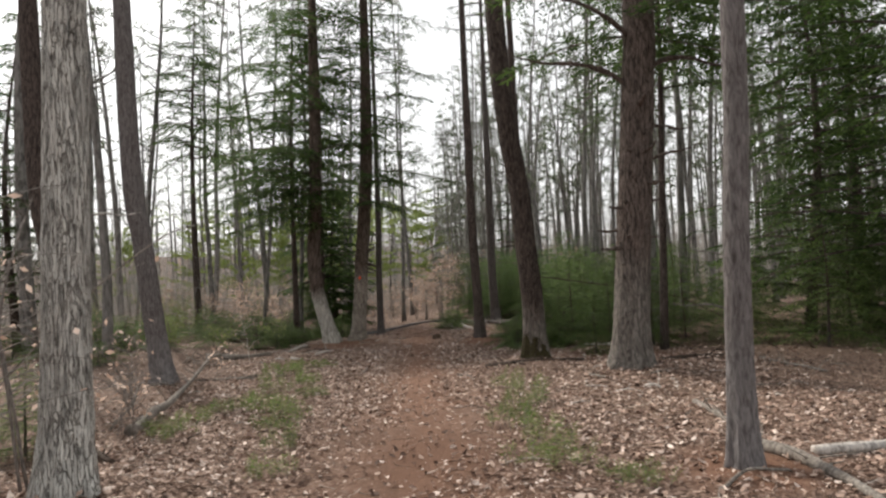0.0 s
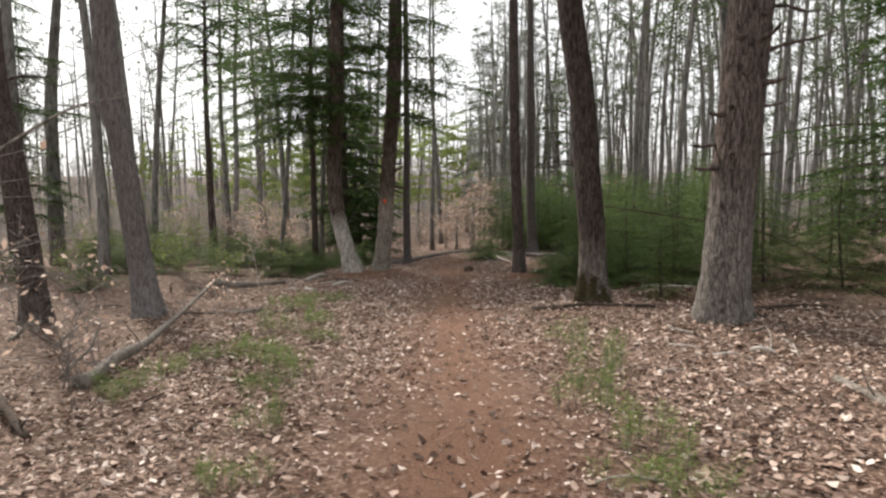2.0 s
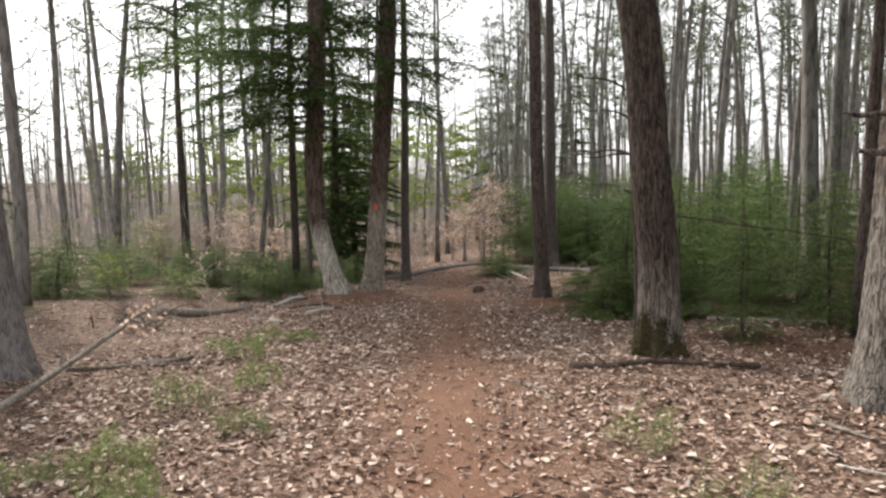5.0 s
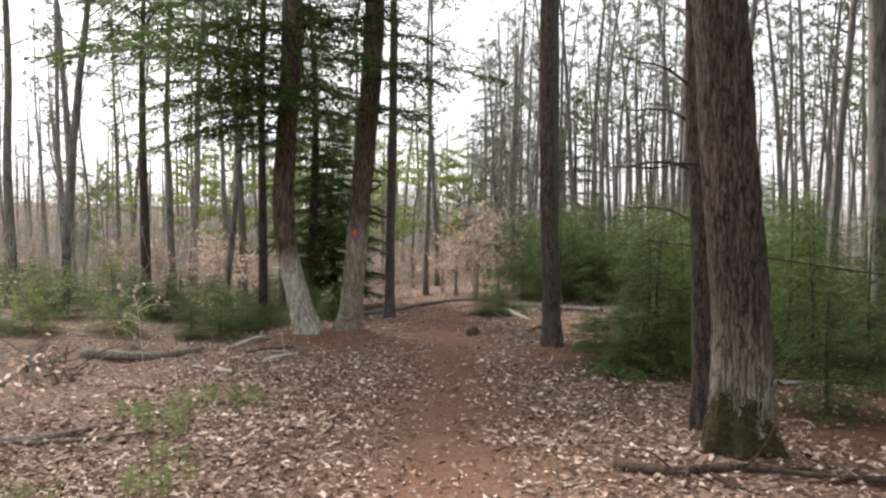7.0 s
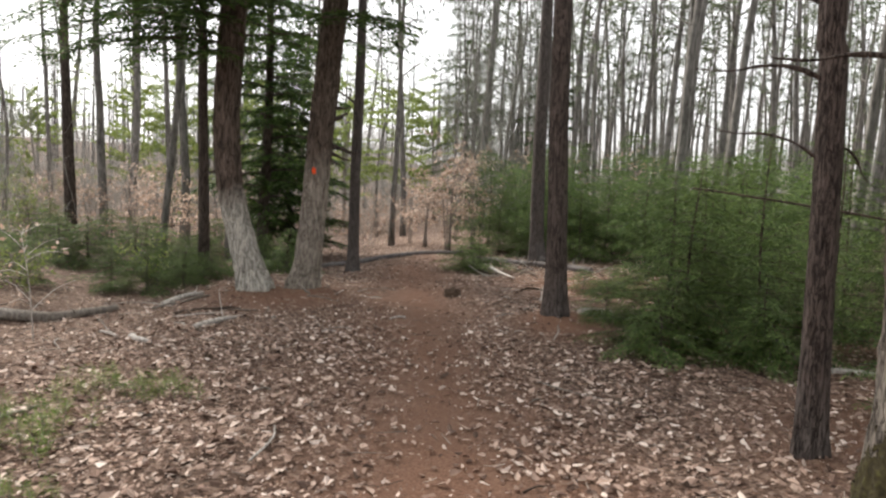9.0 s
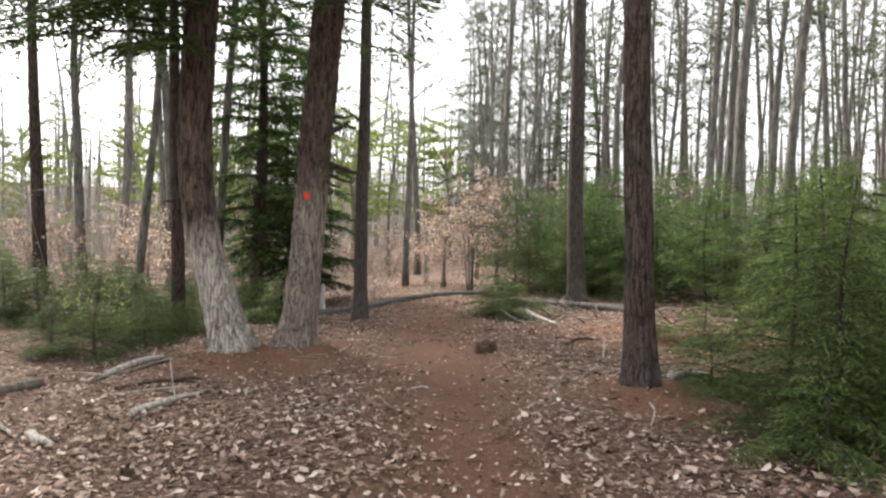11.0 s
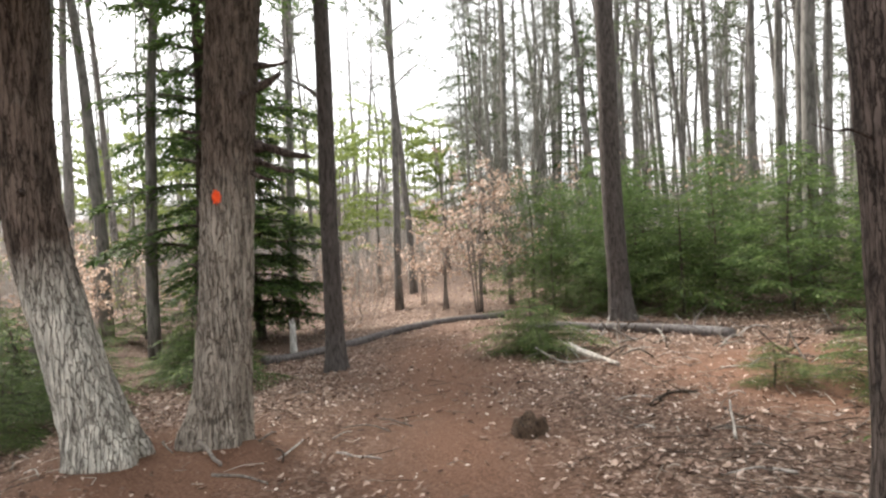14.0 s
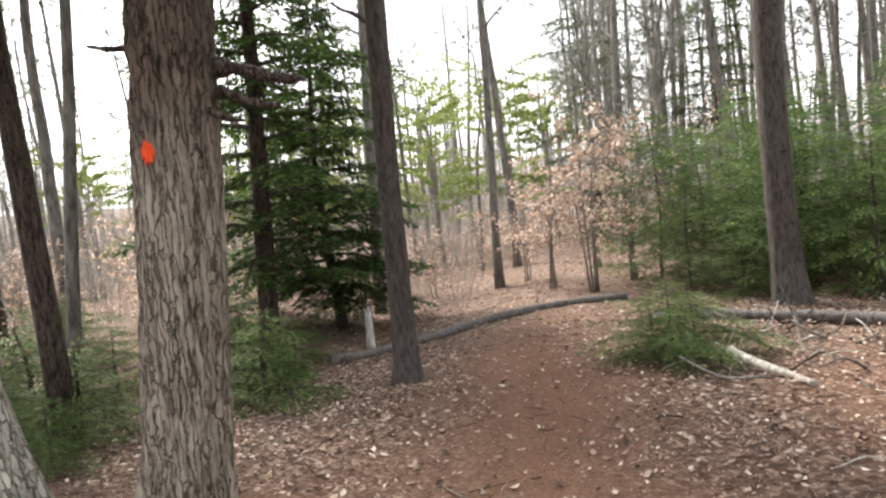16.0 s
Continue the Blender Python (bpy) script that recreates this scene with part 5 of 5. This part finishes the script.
brush = Geo()
n = 15000
bx, by = rf.uniform(-45, 30, n), rf.uniform(24, 75, n)
keep = (bx < -0.045 * by - 1.2) | (by > 33) & (bx > 1) | (by > 40)
keep &= ~((by < 29) & (bx > -9))
bx, by = bx[keep], by[keep]
bo = np.stack([bx, by, ground_z(bx, by) - 0.02], -1)
bh = rf.uniform(0.5, 3.6, len(bx))
bw = np.stack([rf.normal(size=len(bx)) * 0.16, rf.normal(size=len(bx)) * 0.16, np.ones(len(bx))], -1)
blades(brush, bo, bw, bh, 0.022, rf.normal(size=bo.shape))
idx = np.repeat(np.arange(len(bx)), 4)
so = bo[idx] + unit(bw)[idx] * (bh[idx] * rf.uniform(0.3, 0.9, len(idx)))[:, None]
blades(brush, so, rf.normal(size=so.shape) * 0.7 + np.array([0, 0, 0.8]), bh[idx] * rf.uniform(0.12, 0.35, len(idx)), 0.013, rf.normal(size=so.shape))
n = 9000
ba2, bd = np.radians(rf.uniform(-80, 60, n)), rf.uniform(55, 165, n)
bx, by = bd * np.sin(ba2), 8 + bd * np.cos(ba2)
bo = np.stack([bx, by, ground_z(bx, by) - 0.02], -1)
bh = rf.uniform(3.0, 9.5, n)
bw = np.stack([rf.normal(size=n) * 0.1, rf.normal(size=n) * 0.1, np.ones(n)], -1)
blades(brush, bo, bw, bh, 0.09, rf.normal(size=bo.shape))
idx = np.repeat(np.arange(n), 5)
so = bo[idx] + unit(bw)[idx] * (bh[idx] * rf.uniform(0.2, 0.95, len(idx)))[:, None]
blades(brush, so, rf.normal(size=so.shape) * 0.8 + np.array([0, 0, 0.8]), bh[idx] * rf.uniform(0.1, 0.3, len(idx)), 0.06, rf.normal(size=so.shape))
# haze over the far brush is put into its pale grey
tagged(part("brush", brush, PALE_TWIG), "tangle of thin bare grey-brown brush", "brush", kind="stuff")


undergrowth, stalks = Geo(), Geo()
n = 2600
ux, uy = rf.uniform(-22, 1.5, n), rf.uniform(21, 46, n)
keep = (grain2(ux * 0.6 + 30, uy * 0.6 + 70) > 0.45) & ((uy > 27.6) | (ux < -5.8)) & (np.abs(ux + 0.045 * uy) > 0.9)
ux, uy = ux[keep], uy[keep]
uo = np.stack([ux, uy, ground_z(ux, uy) - 0.02], -1)
uh = rf.uniform(0.25, 1.3, len(ux))
uw = unit(np.stack([rf.normal(size=len(ux)) * 0.3, rf.normal(size=len(ux)) * 0.3, np.ones(len(ux))], -1))
blades(stalks, uo, uw, uh, 0.014, rf.normal(size=uo.shape))
idx = np.repeat(np.arange(len(ux)), 9)
lo = uo[idx] + uw[idx] * (uh[idx] * rf.uniform(0.25, 1.0, len(idx)))[:, None] + rf.normal(size=(len(idx), 3)) * np.array([0.16, 0.16, 0.05])
blades(undergrowth, lo, rf.normal(size=lo.shape) * np.array([1, 1, 0.4]) - np.array([0, 0, 0.3]), rf.uniform(0.05, 0.11, len(idx)), 0.045, rf.normal(size=lo.shape))
tagged(part("undergrowth_stalks", stalks, TWIG), "thin bare stalks of low undergrowth", "undergrowth", kind="stuff")
tagged(part("dry_undergrowth", undergrowth, TAN, smooth=False), "low undergrowth holding withered tan leaves", "undergrowth", kind="stuff")


def leaf_carpet(n, x0, x1, y0, y1, seed):
    r = np.random.default_rng(seed)
    x, y = r.uniform(x0, x1, n), r.uniform(y0, y1, n)
    trod = np.abs(x + 0.045 * y - 0.02 + 0.9 * (grain2(x * 0.9 + 9, y * 0.9 + 9) - 0.5))
    trod = trod + 1.2 * step(y, 24.0, 27.0)
    # last three bells thin the leaves, partly to darken ground lying in shade
    duff_and_shade = bell(x, y, -2.9, 19.4, 1.5) * 0.95 + bell(x, y, 2.3, 5.2, 0.7) * 0.7 + bell(x, y, 0.95, 17.3, 0.7) * 0.8 + bell(x, y, 2.6, 21.3, 2.2) * 0.72 + bell(x, y, 3.0, 13.6, 1.7) * 0.8 + bell(x, y, 2.6, 17.0, 1.8) * 0.6
    fade = step(x - x0, 0, 2.5) * step(x1 - x, 0, 2.5) * step(y - y0, 0, 2.5) * step(y1 - y, 0, 4)
    keep = r.random(n) < np.clip(0.2 + 0.8 * step(trod, 0.1, 1.25) - duff_and_shade, 0.06, 1) * (0.5 + 0.5 * grain2(x * 1.1, y * 1.1)) * fade
    x, y = x[keep], y[keep]
    m = len(x)
    size = (0.02 + 0.06 * r.random(m) ** 2.5) * (0.56 - 0.13 * step(y, 16.0, 20.0))
    t = r.uniform(0, 2 * math.pi, m)
    along = np.stack([np.cos(t), np.sin(t), r.normal(size=m) * 0.35], -1)
    along = unit(along)
    across = unit(np.cross(np.stack([r.normal(size=m) * 0.4, r.normal(size=m) * 0.4, np.ones(m)], -1), along))
    normal = np.cross(along, across)
    shape = np.array([(-1, 0, 0), (-0.4, 0.5, 1), (0.35, 0.55, 1), (1, 0, 0), (0.3, -0.52, 1), (-0.45, -0.48, 1)], float)
    curl = r.uniform(-0.3, 1.1, m)
    bow = r.uniform(-0.2, 0.6, m)
    wide = r.uniform(0.7, 1.15, m)
    o = np.stack([x, y, ground_z(x, y) + 0.006 + 0.022 * r.random(m) ** 2], -1)
    u, w, f = shape[None, :, 0] + r.normal(size=(m, 6)) * 0.16, shape[None, :, 1] + r.normal(size=(m, 6)) * 0.13, shape[None, :, 2] + r.normal(size=(m, 6)) * 0.25
    v = o[:, None] + size[:, None, None] * (along[:, None] * u[..., None] + across[:, None] * (w * wide[:, None])[..., None] + normal[:, None] * (curl[:, None] * f * 0.5 + bow[:, None] * u * u)[..., None])
    v[..., 2] = np.maximum(v[..., 2], o[:, None, 2] - 0.004)
    b = np.arange(m)[:, None] * 6
    quads = np.concatenate([b + np.array([q]) for q in ([0, 3, 2, 1], [0, 5, 4, 3])])
    return v.reshape(-1, 3), quads


litter = Geo()
litter.add(*leaf_carpet(255000, -6.0, 6.0, 0.0, 27.0, 1))
litter.add(*leaf_carpet(60000, -14, 12, 0.0, 34.0, 3))
litter.add(*leaf_carpet(26000, -6, 5.5, 19.0, 37.0, 4))
tagged(part("leaf_litter", litter, LITTER, smooth=False), "carpet of dry curled brown and tan leaves", "leaf litter", kind="stuff")


def debris(n, x0, x1, y0, y1, seed, longest, thick):
    """Thin three-sided twigs or needles scattered over the ground."""
    r = np.random.default_rng(seed)
    x, y = r.uniform(x0, x1, n), r.uniform(y0, y1, n)
    t, L = r.uniform(0, 2 * math.pi, n), longest * (0.25 + 0.75 * r.random(n) ** 2)
    w = thick * r.uniform(0.5, 1.2, n)
    ends = []
    for k in (-0.5, 0.0, 0.5):
        bend = (0.12 * L * r.normal(size=n)) if k == 0 else np.zeros(n)
        px, py = x + np.cos(t) * L * k - np.sin(t) * bend, y + np.sin(t) * L * k + np.cos(t) * bend
        ends.append(np.stack([px, py, ground_z(px, py) + w * 0.6 + 0.012 + 0.02 * r.random(n)], -1))
    ring = np.array([0, 2.09, 4.19])
    side = np.stack([-np.sin(t), np.cos(t), np.zeros(n)], -1)
    v = np.stack([e[:, None] + (side[:, None] * np.cos(ring)[None, :, None] + np.array([0, 0, 1.0]) * np.sin(ring)[None, :, None]) * (w * f)[:, None, None] for e, f in zip(ends, (1.0, 0.85, 0.5))], 1)
    b = np.arange(n)[:, None] * 9
    quads = np.concatenate([b + np.array([[o + k, o + (k + 1) % 3, o + 3 + (k + 1) % 3, o + 3 + k]]) for o in (0, 3) for k in range(3)])
    return v.reshape(-1, 3), quads


twig_litter = Geo()
twig_litter.add(*debris(2600, -7.5, 6.5, 2.5, 27.0, 11, 0.3, 0.004))
twig_litter.add(*debris(700, 0.2, 5.5, 18.0, 25.0, 12, 0.4, 0.005))
twig_litter.add(*debris(700, -9.0, -3.0, 5.0, 21.0, 13, 0.45, 0.005))
tagged(part("twig_litter", twig_litter, TWIG_LITTER), "scatter of thin dry twigs over the leaves", "twigs", kind="stuff")
needle_litter = Geo()
rn = np.random.default_rng(14)
for count, x0, x1, y0, y1 in ((9000, -2.6, 1.4, 3.0, 26.0), (3000, -4.6, -1.2, 17.8, 21.0)):
    nx, ny, nt_ = rn.uniform(x0, x1, count), rn.uniform(y0, y1, count), rn.uniform(0, 6.3, count)
    blades(needle_litter, np.stack([nx, ny, ground_z(nx, ny) + 0.008 + 0.012 * rn.random(count)], -1), np.stack([np.cos(nt_), np.sin(nt_), 0.1 * rn.normal(size=count)], -1), rn.uniform(0.04, 0.1, count), 0.003, np.tile([0.0, 0.0, 1.0], (count, 1)))
tagged(part("needle_litter", needle_litter, NEEDLE_LITTER), "fallen reddish pine needles on the path", "needles", kind="stuff")
